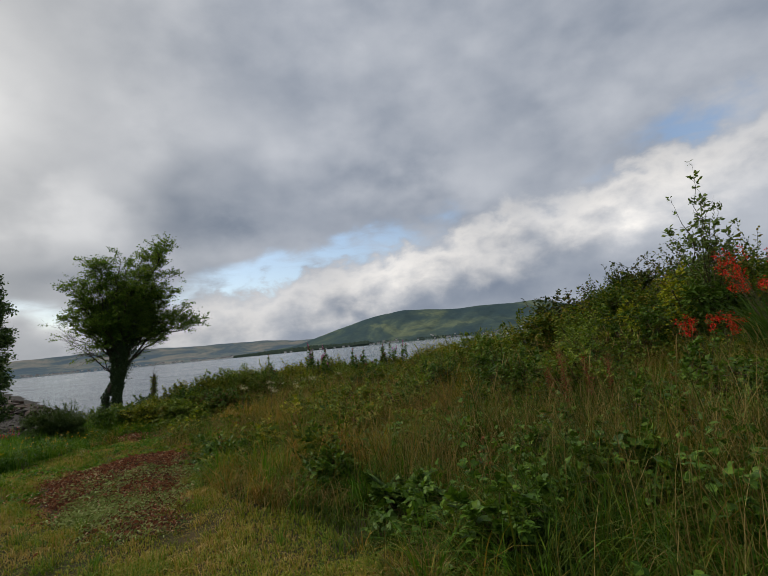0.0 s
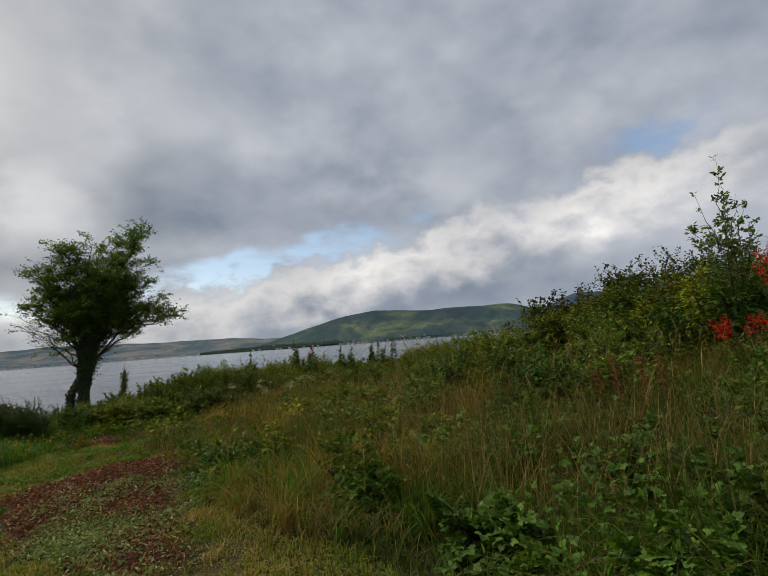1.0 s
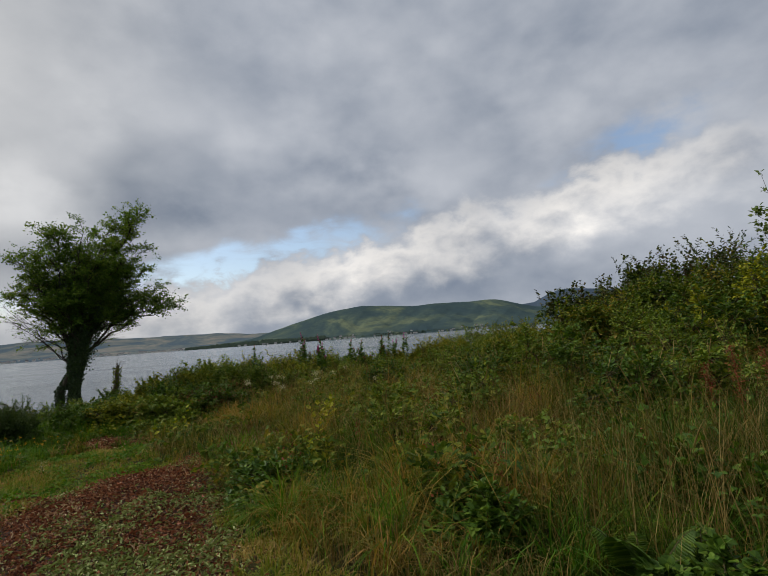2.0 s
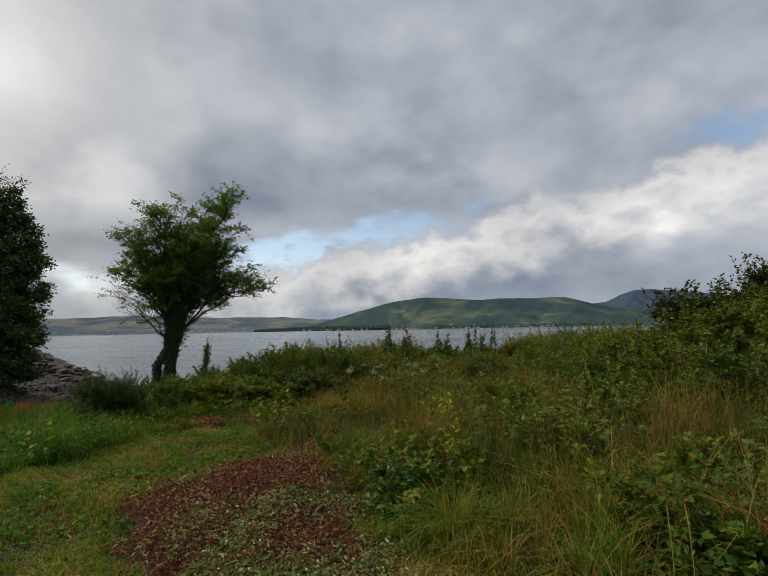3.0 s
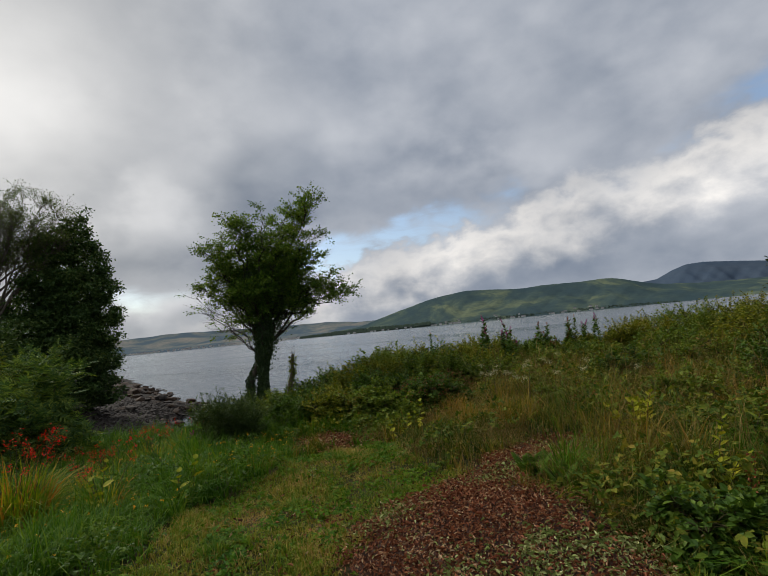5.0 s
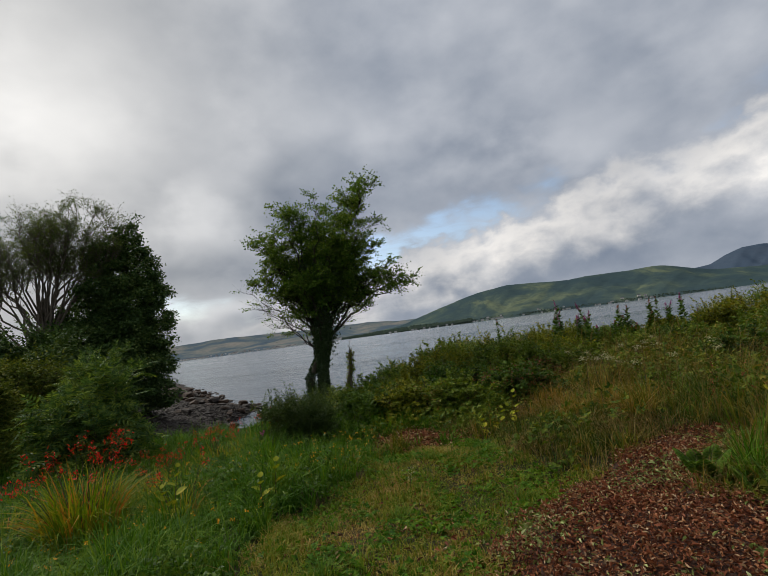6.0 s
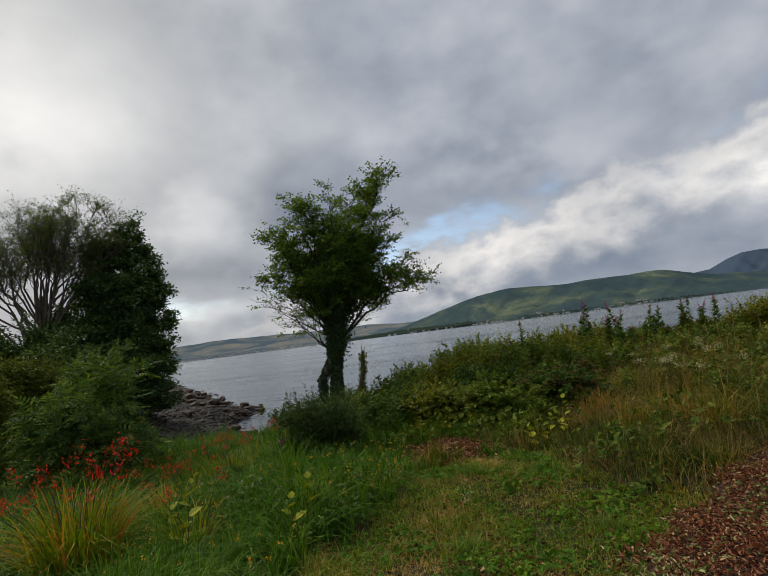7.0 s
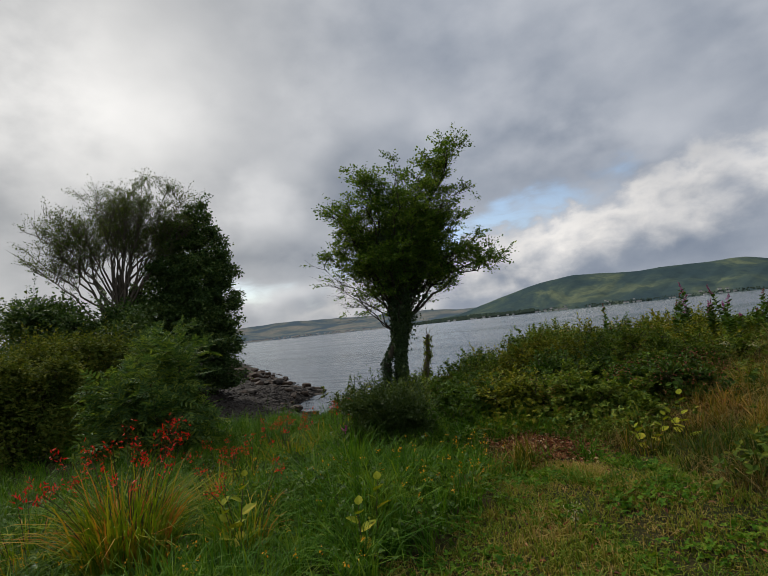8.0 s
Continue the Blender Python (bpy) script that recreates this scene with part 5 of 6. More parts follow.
# ---- crocosmia ----
def crocosmia(x, y, z, n_blade, length, n_flower, stem_h, spread_r, label, seed, petals=16, bloom=0.030, blade_mat=None):
    r = np.random.default_rng(seed)
    ob = thing("crocosmia", x, y, z, label, "flower clump", "crocosmia clumps")
    ang, rad = r.uniform(0, 2 * np.pi, n_blade), spread_r * r.uniform(0, 1, n_blade) ** 0.6
    feet = np.stack([np.cos(ang) * rad, np.sin(ang) * rad, 0 * ang], -1)
    tagged(part("foliage", blades(feet, length * r.uniform(0.6, 1.15, n_blade), 0.022 * r.uniform(0.7, 1.3, n_blade), ang + r.normal(size=n_blade) * 0.5, r.uniform(0.2, 1.15, n_blade), 5), blade_mat or M_CROC, ob, "sword-shaped green blades"), kind="stuff")
    for _ in range(n_flower):
        a = r.uniform(0, 2 * np.pi)
        foot = np.array((np.cos(a), np.sin(a), 0)) * spread_r * 0.5 * r.random()
        tip = foot + np.array((np.cos(a) * stem_h * r.uniform(0.2, 0.5), np.sin(a) * stem_h * r.uniform(0.2, 0.5), stem_h * r.uniform(0.75, 1.1)))
        line = arc(foot, tip, (0, 0, 0.14 * stem_h), 8)
        st = part("flower_stem", tube(line, np.linspace(0.005, 0.002, 8), 4), M_STEM, ob)
        m = petals
        t = r.uniform(0.80, 1.0, m)
        p = np.stack([np.interp(t * 7, np.arange(8), line[:, c]) for c in range(3)], -1) + r.normal(size=(m, 3)) * 0.75 * bloom
        part("flower_spray", scatter(NARROW, p, frames_from(unit(r.normal(size=(m, 3)) + (0, 0, 0.5)), r.normal(size=(m, 3))), bloom * r.uniform(0.7, 1.3, m)), M_RED, st, "scarlet flower spray")["kind"] = "stuff"
    return ob


M_CROC = leaf_material("crocosmia_blades", [(0.0, (0.055, 0.110, 0.006)), (0.48, (0.130, 0.195, 0.010)), (0.68, (0.260, 0.240, 0.016)), (0.84, (0.38, 0.15, 0.026)), (1.0, (0.26, 0.07, 0.02))], 0.6, 0.3, 0.25, 1.5, 0.05)
M_SWORD = leaf_material("green_sword_blades", [(0.0, (0.024, 0.060, 0.010)), (0.6, (0.056, 0.110, 0.016)), (1.0, (0.110, 0.160, 0.024))], 0.5, 0.25, 0.25, 1.5, 0.12)
gz = lambda x, y: float(ground_z(x, y)) - 0.02
crocosmia(-10.4, 7.5, gz(-10.4, 7.5), 460, 1.05, 26, 1.18, 0.36, "clump of yellow-green sword leaves with scarlet flowers by the path", 1, 16, 0.036)
crocosmia(-9.5, 8.0, gz(-9.5, 8.0), 90, 0.55, 4, 0.7, 0.25, "small clump of sword leaves with scarlet flowers", 2)
for i, (px, py, nb, ln, nf, sh, sr) in enumerate([(-11.6, 7.3, 160, 0.6, 6, 0.7, 0.5), (-11.2, 9.7, 150, 0.5, 7, 0.62, 0.45), (-11.4, 10.9, 150, 0.5, 8, 0.65, 0.45), (-10.7, 8.9, 110, 0.5, 5, 0.6, 0.4), (-11.5, 12.0, 140, 0.55, 8, 0.68, 0.45), (-12.0, 11.2, 110, 0.5, 6, 0.65, 0.4), (-10.8, 11.6, 90, 0.5, 5, 0.62, 0.35), (-11.8, 9.7, 80, 0.5, 5, 0.6, 0.4)]):
    crocosmia(px, py, gz(px, py), nb, ln, nf + 2, sh + 0.10, sr, "scarlet crocosmia flowering in the bank grass", 10 + i, 14, 0.032)
crocosmia(5.5, 9.4, gz(5.5, 9.4) + 0.1, 520, 1.65, 46, 1.85, 0.45, "big clump of arching sword leaves with scarlet flower sprays", 30, 34, 0.040, M_SWORD)
crocosmia(4.6, 9.9, gz(4.6, 9.9), 120, 0.9, 22, 1.15, 0.3, "scarlet crocosmia sprays beside the shrubs", 31, 30, 0.040, M_SWORD)


# ---- upright leafy plants ----
BROAD = ROUND


def leafy_stem(name, x, y, z, h, n, size, mat, label, category, seed, lean=0.1, shape=LEAF, bloom=None, bloom_len=0.22, group="", stems=1):
    r = np.random.default_rng(seed)
    ob = thing(name, x, y, z, label, category, group)
    for s in range(stems):
        foot = np.append(r.normal(size=2) * (0.05 + 0.05 * h) * (stems > 1), 0.0)
        tip = foot + np.append(r.normal(size=2) * lean * h, h * (1 if s == 0 else r.uniform(0.55, 0.95)))
        line = arc(foot, tip, np.append(r.normal(size=2) * 0.04 * h, 0), 8)
        st = part("stem", tube(line, np.linspace(0.007, 0.0025, 8) * (0.6 + 0.5 * h), 5), M_STEM, ob)
        t = np.linspace(0.18, 1.0 if bloom is None else 1 - bloom_len * 0.8, n)
        p = np.stack([np.interp(t * 7, np.arange(8), line[:, c]) for c in range(3)], -1)
        ang = np.arange(n) * 2.4 + r.normal(size=n) * 0.3
        d = np.stack([np.cos(ang), np.sin(ang), 0.35 + 0.5 * t ** 2], -1)
        tagged(part("leaves", scatter(shape, p, frames_from(d, np.array([[0, 0, 1.0]]) + 0.2 * r.normal(size=(n, 3))), size * (1.15 - 0.55 * t) * r.uniform(0.8, 1.2, n)), mat, st), kind="stuff")
        if bloom is not None:
            m = 60
            tt = r.uniform(1 - bloom_len, 1.0, m)
            q = np.stack([np.interp(tt * 7, np.arange(8), line[:, c]) for c in range(3)], -1)
            w = r.normal(size=(m, 3)) * 0.016 * (1.3 - (tt - 1 + bloom_len) / bloom_len)[:, None]
            part("flower_spike", scatter(LEAF, q + w, frames_from(r.normal(size=(m, 3)), r.normal(size=(m, 3))), 0.028 * r.uniform(0.7, 1.2, m)), bloom, st, "flower spike at the tip")["kind"] = "stuff"
    return ob


for i, (px, py, top) in enumerate([(-5.75, 18.3, 1.86), (-5.3, 18.5, 1.72), (-5.9, 18.9, 1.6), (-4.9, 17.6, 1.45), (-3.5, 20.0, 1.55), (-3.1, 20.2, 1.6), (-2.6, 20.2, 1.6), (-4.2, 19.0, 1.5), (-2.2, 20.6, 1.5), (-7.3, 18.6, 1.55), (-3.8, 19.4, 1.45)]):
    z = gz(px, py)
    leafy_stem("willowherb", px, py, z, top - z, 40, 0.19, M_BRAMBLE, "tall willowherb spike with a few purple flowers above the thicket", "wildflower", 200 + i, 0.05, LEAF, M_PINK if i in (0, 1, 6, 3) else M_RUST, 0.14, "willowherb spikes", 3 + i % 3)
for i, (px, py, top, sz) in enumerate([(-9.27, 7.75, 0.42, 0.14), (-8.18, 7.85, 0.38, 0.14), (-6.13, 11.2, 0.45, 0.13), (-6.5, 10.9, 0.25, 0.13)]):
    z = gz(px, py)
    leafy_stem("yellow_leaved_plant", px, py, z, max(top - z, 0.28), 7, sz, M_YELLOW, "young plant with broad yellow-green leaves", "plant", 230 + i, 0.18, BROAD, None, 0.2, "yellow plants", 2)
leafy_stem("yellow_leaved_plant", -3.1, 9.5, gz(-3.1, 9.5), 0.72, 16, 0.16, M_YELLOW, "clump of broad yellow-green leaves in the tall grass", "plant", 240, 0.2, LEAF, None, 0.2, "yellow plants", 5)
leafy_stem("yellow_leaved_plant", -2.7, 7.6, gz(-2.7, 7.6), 0.66, 14, 0.11, M_YELLOW, "clump of small yellow-green leaves in the tall grass", "plant", 241, 0.2, LEAF, None, 0.2, "yellow plants", 4)
leafy_stem("balsam", -9.75, 10.0, gz(-9.75, 10.0), 0.62, 16, 0.20, M_ELDER, "pale-leaved balsam with one purple flower head", "wildflower", 242, 0.05, NARROW, M_PINK, 0.10)
# tall shrub with upright shoots
bush("leafy_shrub", 5.6, 11.9, 0.95, 0.9, 2.5, 7000, 0.10, M_BRAMBLE, "dense green shrub round the tall sapling", "shrub", sprigs=30, seed=90)
sap = [((0, 0, 1.2), (0.0, 0, 4.4)), ((0, 0, 1.4), (0.10, 0.1, 3.9)), ((0, 0, 1.3), (-0.72, 0, 3.55)), ((0, 0, 1.3), (0.58, 0.1, 3.7)), ((0, 0, 1.5), (0.32, 0.2, 3.6)), ((0, 0, 1.2), (-0.38, -0.2, 3.3)), ((0, 0, 1.0), (0.80, 0, 3.0)), ((0, 0, 1.0), (-0.85, 0.1, 2.9)),
       ((0, 0, 1.2), (0.15, -0.3, 3.3)), ((0, 0, 1.0), (0.5, -0.3, 2.8)), ((0, 0, 1.0), (-0.5, 0.3, 2.7)), ((0, 0, 1.0), (-0.15, 0.3, 3.0)), ((0, 0, 0.9), (0.25, 0.3, 2.6))]
grown_tree("willow_sapling", 5.6, 11.9, gz(5.6, 11.9), 25.0, [([(0, 0, 0), (0.02, 0, 0.7), (0, 0, 1.5)], 0.045, 0.03)], [(p0, p1, 0.014, 1.0) for p0, p1 in sap], "tall leafy sapling with upright shoots above the shrubs", M_STEM, M_WILLOW, (16, 0.17), (2, 0.09), (4, 0.085, 0.02), 95, 0.6, 0.22)
# dock stalks
for i, (px, py, h) in enumerate([(1.71, 7.42, 1.0), (1.98, 7.35, 0.9), (1.55, 7.65, 0.85), (2.3, 7.7, 0.85)]):
    dr = np.random.default_rng(250 + i)
    ob = thing("dock", px, py, gz(px, py), "dock plant with a rust-brown seed stalk in the rank grass", "wildflower", "docks")
    line = arc((0, 0, 0), (dr.normal() * 0.08, dr.normal() * 0.08, h), (0.02, 0, 0), 8)
    st = part("stem", tube(line, np.linspace(0.008, 0.003, 8), 5), M_RUST, ob)
    t = dr.uniform(0.45, 1.0, 420)
    q = np.stack([np.interp(t * 7, np.arange(8), line[:, c]) for c in range(3)], -1) + dr.normal(size=(420, 3)) * (0.030, 0.030, 0.02)
    tagged(part("seed_head", scatter(CARD, q, frames_from(dr.normal(size=(420, 3)), dr.normal(size=(420, 3))), 0.020 * dr.uniform(0.6, 1.3, 420)), M_RUST, st, "rust-brown seeds"), kind="stuff")
# meadow flowers
for i in range(18):
    px, py = (rng.uniform(-5.2, -3.2), rng.uniform(10.2, 12.4)) if i < 11 else (rng.uniform(-5.5, -2.5), rng.uniform(12, 16))
    if not bool(meadow(np.array(px), np.array(py))):
        continue
    z, h = gz(px, py), rng.uniform(0.65, 0.95)
    ob = thing("meadowsweet", px, py, z, "meadowsweet with a cream flower head", "wildflower", "meadowsweet")
    st = part("stem", tube(arc((0, 0, 0), (rng.normal() * 0.06, rng.normal() * 0.06, h), (0, 0, 0), 5), np.linspace(0.005, 0.002, 5), 4), M_STEM, ob)
    m = 45
    part("flower_head", scatter(CARD, np.array((0, 0, h)) + rng.normal(size=(m, 3)) * (0.035, 0.035, 0.02), frames_from(rng.normal(size=(m, 3)), rng.normal(size=(m, 3)) + (0, 0, 1)), 0.022 * rng.uniform(0.6, 1.3, m)), M_WHITE, st, "cream flower head")["kind"] = "stuff"
ob = thing("white_flower", -6.9, 8.6, gz(-6.9, 8.6), "single white flower standing in the path edge grass", "wildflower")
part("stem", tube(arc((0, 0, 0), (0.02, 0, 0.22), (0, 0, 0), 4), np.linspace(0.004, 0.002, 4), 4), M_STEM, ob)
tagged(part("flower_head", scatter(LEAF, np.array((0.02, 0, 0.22)) + rng.normal(size=(30, 3)) * (0.02, 0.02, 0.035), frames_from(rng.normal(size=(30, 3)), rng.normal(size=(30, 3))), np.full(30, 0.018)), M_WHITE, ob, "white petals"), kind="stuff")
n = 420
x, y = rng.uniform(-11.5, -7.2, n), rng.uniform(6.0, 10.5, n)
k = meadow(x, y) & clumped(x, y, 1.6, -0.1)
x, y = x[k], y[k]
p = np.repeat(np.stack([x, y, ground_z(x, y) + rng.uniform(0.18, 0.42, len(x))], -1), 5, axis=0) + rng.normal(size=(5 * len(x), 3)) * 0.010
tagged(part("yellow_flowers", scatter(CARD, p, frames_from(random_dirs(len(p)), random_dirs(len(p), 1.0)), 0.018 * rng.uniform(0.7, 1.3, len(p))), M_GOLD), "small orange-yellow flowers in the bank grass", "wildflowers", kind="stuff")
# sorrel seed heads and red berries
n = 240
x, y = rng.uniform(-6, 3.5, n), rng.uniform(4, 15, n)
k = meadow(x, y) & clumped(x, y, 1.3, 0.1)
x, y = x[k], y[k]
ch = []
for px, py in zip(x, y):
    m, h, z = 26, rng.uniform(0.5, 0.85), gz(px, py)
    t = rng.uniform(0.5, 1, m)
    ch.append(scatter(CARD, np.stack([px + 0.02 * rng.normal(size=m), py + 0.02 * rng.normal(size=m), z + h * t], -1), frames_from(rng.normal(size=(m, 3)), rng.normal(size=(m, 3))), 0.022 * rng.uniform(0.6, 1.3, m)))
tagged(part("sorrel_heads", joined(ch), M_RUST), "rusty red sorrel seed heads in the meadow", "wildflowers", kind="stuff")


# ---- ferns ----
def fern(x, y, z, fronds, length, label, seed, mat):
    r = np.random.default_rng(seed)
    ob = thing("fern", x, y, z, label, "fern", "ferns")
    for i in range(fronds):
        a = i * 2 * np.pi / fronds + r.normal() * 0.3
        L = length * r.uniform(0.7, 1.15)
        way = np.array((np.cos(a), np.sin(a), 0))
        line = arc((0, 0, 0.02), way * L * 0.50 + (0, 0, L * 0.80), (0, 0, 0.14 * L), 10)
        t = np.linspace(0.12, 0.98, 24)
        p = np.stack([np.interp(t * 9, np.arange(10), line[:, c]) for c in range(3)], -1)
        side = np.array((-np.sin(a), np.cos(a), 0))
        size = 0.22 * L * np.sin(np.pi * (0.12 + 0.88 * t)) ** 0.8 + 0.01
        pin = [scatter(NARROW, p, frames_from(np.tile(side * s + way * 0.35, (24, 1)) - (0, 0, 0.15), np.tile((0, 0, 1.0), (24, 1)) + way * -0.4), size) for s in (-1, 1)]
        leaf = tagged(part("frond", joined(pin), mat, ob), kind="stuff")
        part("rib", tube(line, np.linspace(0.004, 0.0015, 10), 3), M_STEM, leaf)
    return ob


for i, (px, py, nf, ln) in enumerate([(-4.25, 8.25, 14, 0.36), (-4.0, 7.95, 9, 0.30), (-0.3, 4.9, 8, 0.5), (-8.7, 12.2, 8, 0.55), (-9.6, 12.8, 7, 0.5), (-1.4, 6.0, 7, 0.4), (2.3, 6.3, 8, 0.6), (-10.3, 9.9, 7, 0.5)]):
    fern(px, py, gz(px, py), nf, ln, "green fern with arching feathery fronds", 300 + i, M_LUSH if i < 2 else M_BRAMBLE)


# ---- stump beside the tree ----
stump = thing("ivy_stump", -12.75, 18.3, gz(-12.75, 18.3), "broken dead stump wrapped in ivy beside the tree", "stump")
line = arc((0, 0, 0), (0.38, 0.1, 2.05), (0.05, 0, 0), 8, 0.02)
part("stump_wood", tube(line, np.linspace(0.13, 0.05, 8), 8), M_TWIG, stump, "weathered broken wood", True)
for i in range(14):
    a = line[rng.integers(3, 8)]
    part("twig", tube(arc(a, a + rng.normal(size=3) * (0.2, 0.2, 0.1) + (0, 0, 0.25), (0, 0, 0), 5, 0.02), np.linspace(0.012, 0.003, 5), 4), M_TWIG, stump)
t = rng.uniform(0, 1, 900) ** 1.4
p = np.stack([np.interp(t * 7, np.arange(8), line[:, c]) for c in range(3)], -1)
a = rng.uniform(0, 2 * np.pi, 900)
o = np.stack([np.cos(a), np.sin(a), 0 * a - 0.2], -1)
tagged(part("ivy", scatter(LEAF, p + o * (0.19 - 0.10 * t)[:, None] * rng.uniform(0.7, 1.3, (900, 1)), frames_from(rng.normal(size=(900, 3)) - (0, 0, 0.8), o), 0.065 * rng.uniform(0.6, 1.3, 900)), M_OLIVE, stump, "dull green ivy leaves"), kind="stuff")


# ---- shore rocks ----
def stone_shape(seed, flat, fine=2):
    r = np.random.default_rng(seed)
    bm = bmesh.new()
    bmesh.ops.create_icosphere(bm, subdivisions=fine, radius=1.0)
    v = np.array([q.co[:] for q in bm.verts])
    f = np.array([[q.index for q in fc.verts] for fc in bm.faces])
    bm.free()
    for _ in range(11):
        d = unit(r.normal(size=3))
        cut = r.uniform(0.35, 0.8)
        v -= np.maximum(v @ d - cut, 0)[:, None] * d
    return v * (1, r.uniform(0.6, 0.9), flat) + r.normal(size=v.shape) * 0.02, f


STONES = [stone_shape(s, f) for s, f in ((1, 0.55), (2, 0.4), (3, 0.7), (4, 0.35), (5, 0.5))]


PEBBLES = [stone_shape(s, f, 1) for s, f in ((11, 0.5), (12, 0.35), (13, 0.6), (14, 0.3), (15, 0.45))]


def rock_field(name, x, y, size, mat, label, lift=0.0, shapes=PEBBLES):
    ch = []
    kind_i = rng.integers(len(shapes), size=len(x))
    for j, st in enumerate(shapes):
        k = kind_i == j
        yaw = rng.uniform(0, 2 * np.pi, k.sum())
        way = np.stack([np.cos(yaw), np.sin(yaw), rng.normal(size=k.sum()) * 0.12], -1)
        ch.append(scatter(st, np.stack([x[k], y[k], ground_z(x[k], y[k]) + lift * size[k]], -1), frames_from(way, np.array([[0, 0, 1.0]]) + rng.normal(size=(k.sum(), 3)) * 0.15), size[k]))
    return tagged(part(name, joined(ch), mat), label, "stones", kind="stuff")


n = 60000
x, y = rng.uniform(-42, -15, n), rng.uniform(16, 44, n)
f = (y - shore_line(x)) / (water_line(x) - shore_line(x))
k = (f > 0.02) & (f < 1.05)
rock_field("shore_stones", x[k], y[k], 0.07 + 0.28 * rng.random(k.sum()) ** 3.5, M_ROCK, "grey-brown stones strewn over the beach")
n = 1500
x, y = rng.uniform(-75, -22, n), rng.uniform(26, 76, n)
f = (y - shore_line(x)) / (water_line(x) - shore_line(x))
k = (f > 0.8) & (f < 1.1)
rock_field("weed_rocks", x[k], y[k], 0.2 + 0.5 * rng.random(k.sum()) ** 2, M_WEED, "brown weed-covered rocks along the waterline", 0.15, STONES)
for i in range(60):
    px = -32.0 - 0.7 * i + rng.normal() * 0.4
    py = float(shore_line(px) + (water_line(px) - shore_line(px)) * rng.uniform(0.35, 0.9))
    sz = rng.uniform(0.35, 0.85) * (1 + 0.018 * i)
    v, f = STONES[i % 5]
    ob = part("boulder", (v * sz * (1.3, 1, 0.95), f), M_WEED if i % 3 else M_ROCK)
    ob.matrix_basis = pose(px, py, float(ground_z(px, py)) + 0.2 * sz, 0, 0, 40 * i)
    tagged(ob, "dark weathered boulder on the shore ledge", "rock", "shore boulders")
for i, (px, py, sz) in enumerate([(-33.6, 40.6, 0.7), (-32.8, 39.2, 0.6), (-34.4, 41.4, 0.6), (-31.4, 36.8, 0.5), (-26, 27, 0.4), (-22.5, 21.5, 0.35), (-24, 25, 0.4), (-29, 31.5, 0.5)]):
    v, f = STONES[i % 5]
    ob = part("boulder", (v * sz * (1.3, 1, 0.8), f), M_WEED if i % 3 else M_ROCK)
    ob.matrix_basis = pose(px, py, float(ground_z(px, py)) + 0.15 * sz, 0, 0, 40 * i)
    tagged(ob, "dark weathered boulder on the stony beach", "rock", "shore boulders")


# ---- far shore: houses and woods ----
def house(x, y, z, w, d, h, yaw, label):
    ob = thing("house", x, y, z, label, "house", "far houses")
    ob.matrix_basis = pose(x, y, z, 0, 0, yaw)
    a, b = w / 2, d / 2
    v = np.array([(-a, -b, 0), (a, -b, 0), (a, b, 0), (-a, b, 0), (-a, -b, h), (a, -b, h), (a, b, h), (-a, b, h)])
    part("wall", (v, np.array([(0, 1, 5, 4), (1, 2, 6, 5), (2, 3, 7, 6), (3, 0, 4, 7)])), M_HOUSE, ob)
    o = 0.4
    v = np.array([(-a - o, -b - o, h - 0.1), (a + o, -b - o, h - 0.1), (a + o, b + o, h - 0.1), (-a - o, b + o, h - 0.1), (-a - o, 0, h + d * 0.42), (a + o, 0, h + d * 0.42)])
    part("roof", (v, np.array([(0, 1, 5, 4), (2, 3, 4, 5)])), M_ROOF, ob)
    return ob


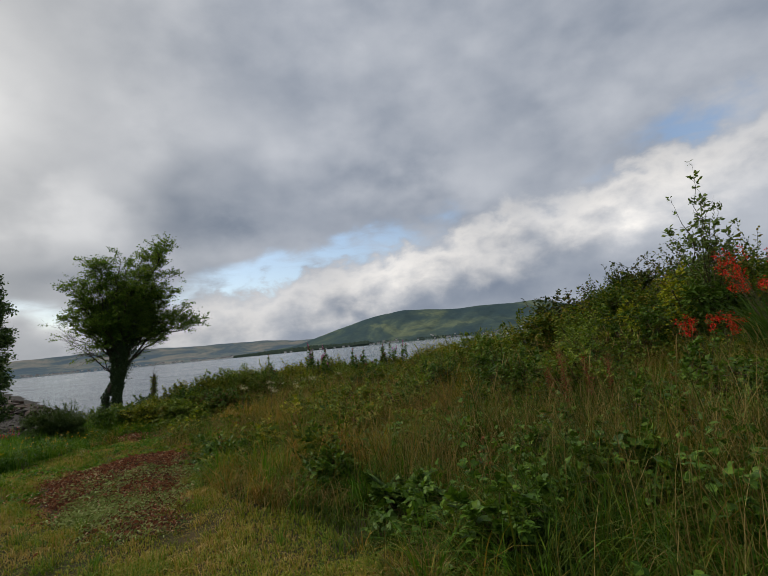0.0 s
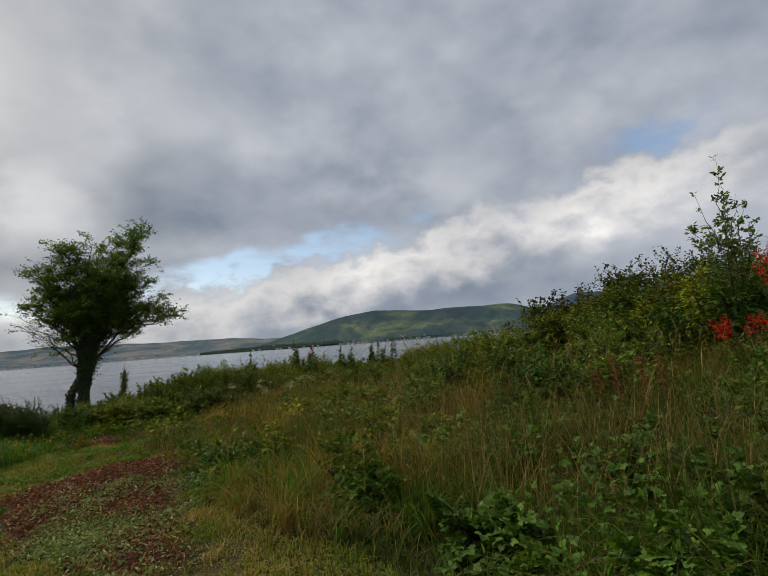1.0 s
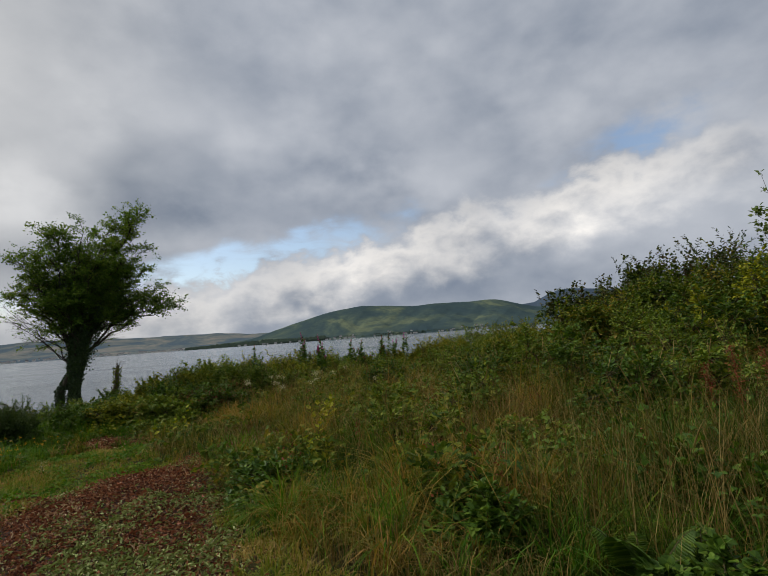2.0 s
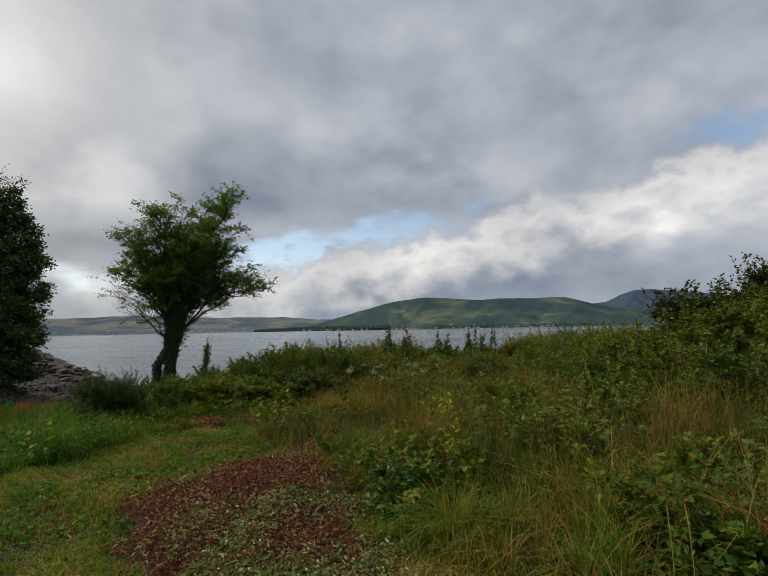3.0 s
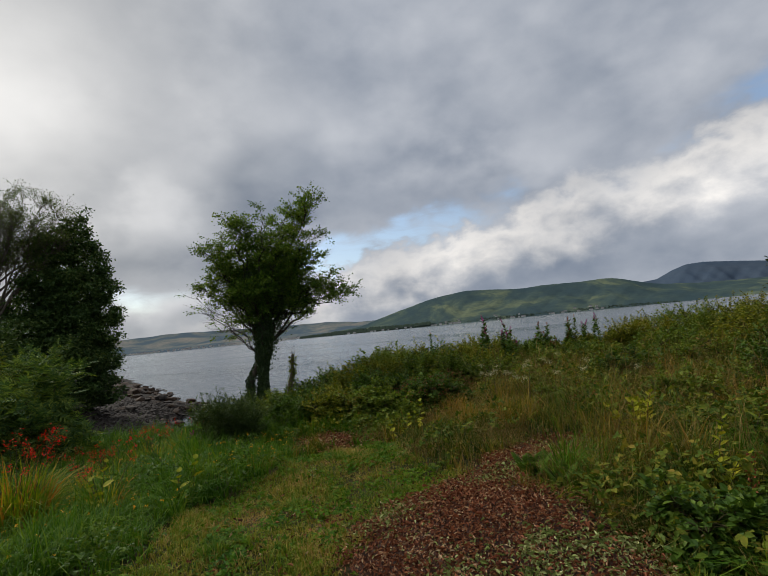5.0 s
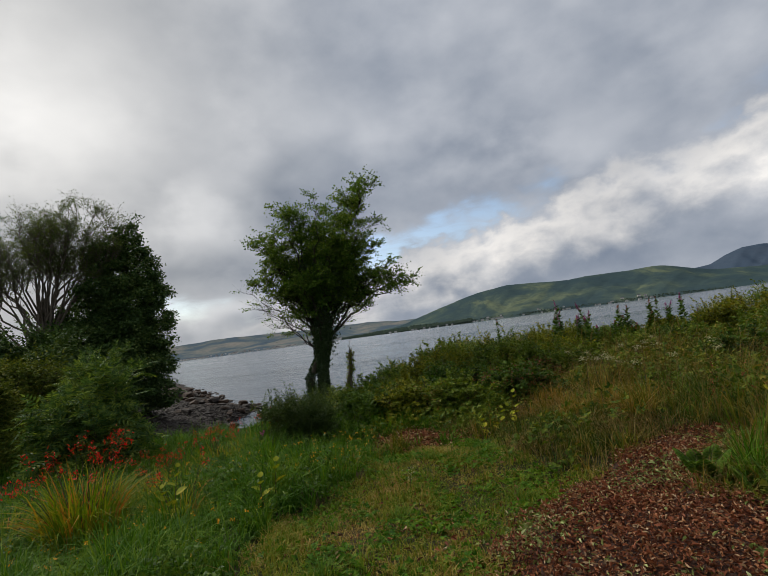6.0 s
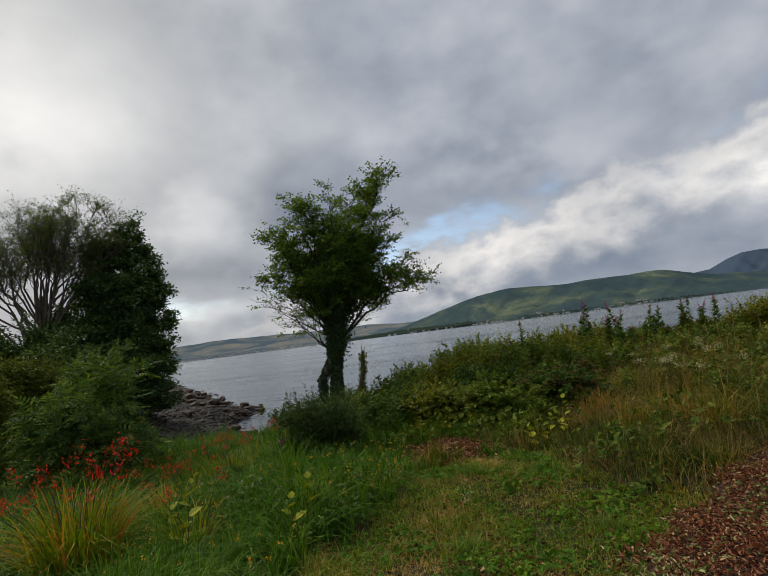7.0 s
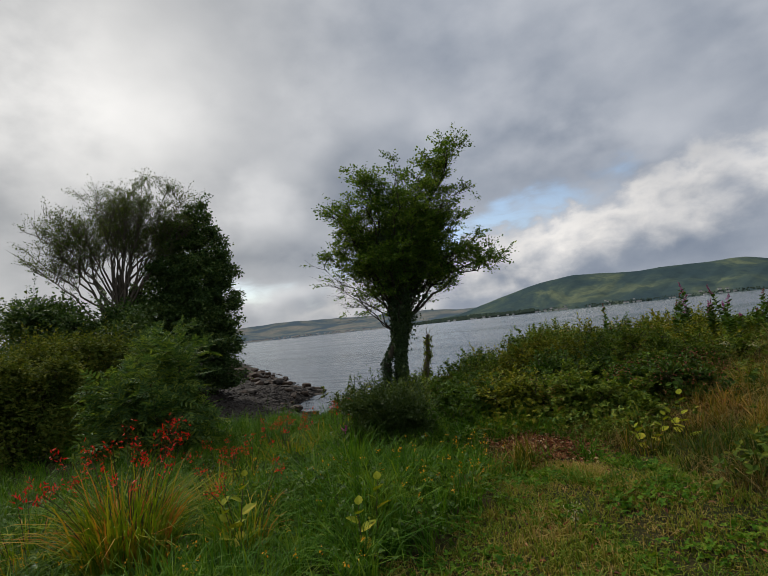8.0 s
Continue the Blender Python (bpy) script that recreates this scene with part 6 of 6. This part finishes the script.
hr = np.random.default_rng(44)
first = house(-500, 2470, SEA + 1, 13, 9, 7, 8, "white rendered house with a slate roof by the far shore")
for i in range(56):
    px = hr.uniform(-1250, 330)
    back = hr.random() ** 2 * 90
    px *= 2465 / 3000
    rz = float(np.interp(px * 3000 / 2465, hx, main_ridge))
    zz = SEA - 6 + (rz - SEA + 6) * ((16 + back) / 550) ** 1.15
    copy_thing(first, pose(px, 2456 + back, max(zz, SEA + 0.5) + 1.0, 0, 0, hr.uniform(-20, 20)) @ Matrix.Diagonal((hr.uniform(0.5, 1.1), 0.7, hr.uniform(0.5, 0.85), 1)))
for i in range(130):
    a, dist = math.radians(hr.uniform(-47, -25)), 3530 + 150 * hr.random() ** 2
    copy_thing(first, pose(dist * math.sin(a), dist * math.cos(a), SEA + 2 + (dist - 3530) * 0.05, 0, 0, hr.uniform(0, 60)) @ Matrix.Diagonal((hr.uniform(0.6, 1.3), 0.8, hr.uniform(0.6, 1.0), 1)))
n = 5000
wx = np.concatenate([-1570 + 900 * hr.random(n // 2) ** 1.6, hr.uniform(-1300, 700, n // 2)])
u = np.concatenate([hr.random(n // 2) ** 1.5 * 0.75, hr.uniform(0.05, 0.15, n // 2)])
u = np.where(np.arange(n) < n // 2, 0.06 + u * np.interp(wx, [-1570, -1150, -850], [1.0, 0.55, 0.12]), u)
wr = np.interp(wx, hx, main_ridge)
wy = 2450 + 550 * u
cone = (np.array([(0, 0, 1.0)] + [(0.42 * math.cos(i * 1.0472), 0.42 * math.sin(i * 1.0472), 0.55) for i in range(6)] + [(0.34 * math.cos(i * 1.0472), 0.34 * math.sin(i * 1.0472), 0.0) for i in range(6)]), np.array([(0, 1 + i, 1 + (i + 1) % 6) for i in range(6)] + [(1 + i, 7 + i, 7 + (i + 1) % 6) for i in range(6)] + [(1 + i, 7 + (i + 1) % 6, 1 + (i + 1) % 6) for i in range(6)]))
pl = np.stack([wx * wy / 3000, wy, SEA - 6 + (wr - SEA + 6) * u ** 1.15 - 1], -1)
tagged(part("far_trees", scatter(cone, pl, np.tile(np.eye(3), (n, 1, 1)), np.where(np.arange(n) < n // 2, hr.uniform(9, 19, n), 0.0 * hr.random(n) + np.where(hr.random(n) < 0.3, 6.0, 0.5))), M_WOODS), "dark conifers and shore trees on the far side", "trees", kind="stuff")

# single leaves lying on top of the heap
leaf_data = [raw_mesh("leaf", CURLED[0] * (1, 1, sc), LEAF[1], M_LITTER) for sc in (1.0, 1.8, -1.0)]
for i, p in enumerate(hp[~greenish][:300]):
    ob = new("leaf", leaf_data[i % 3])
    ob.parent = heap
    s = 0.046 * rng.uniform(0.8, 1.4)
    ob.matrix_basis = pose(*(p - toheap + (0, 0, 0.03)), rng.uniform(-25, 25), rng.uniform(-25, 25), rng.uniform(0, 360)) @ Matrix.Diagonal((s, s, s, 1))
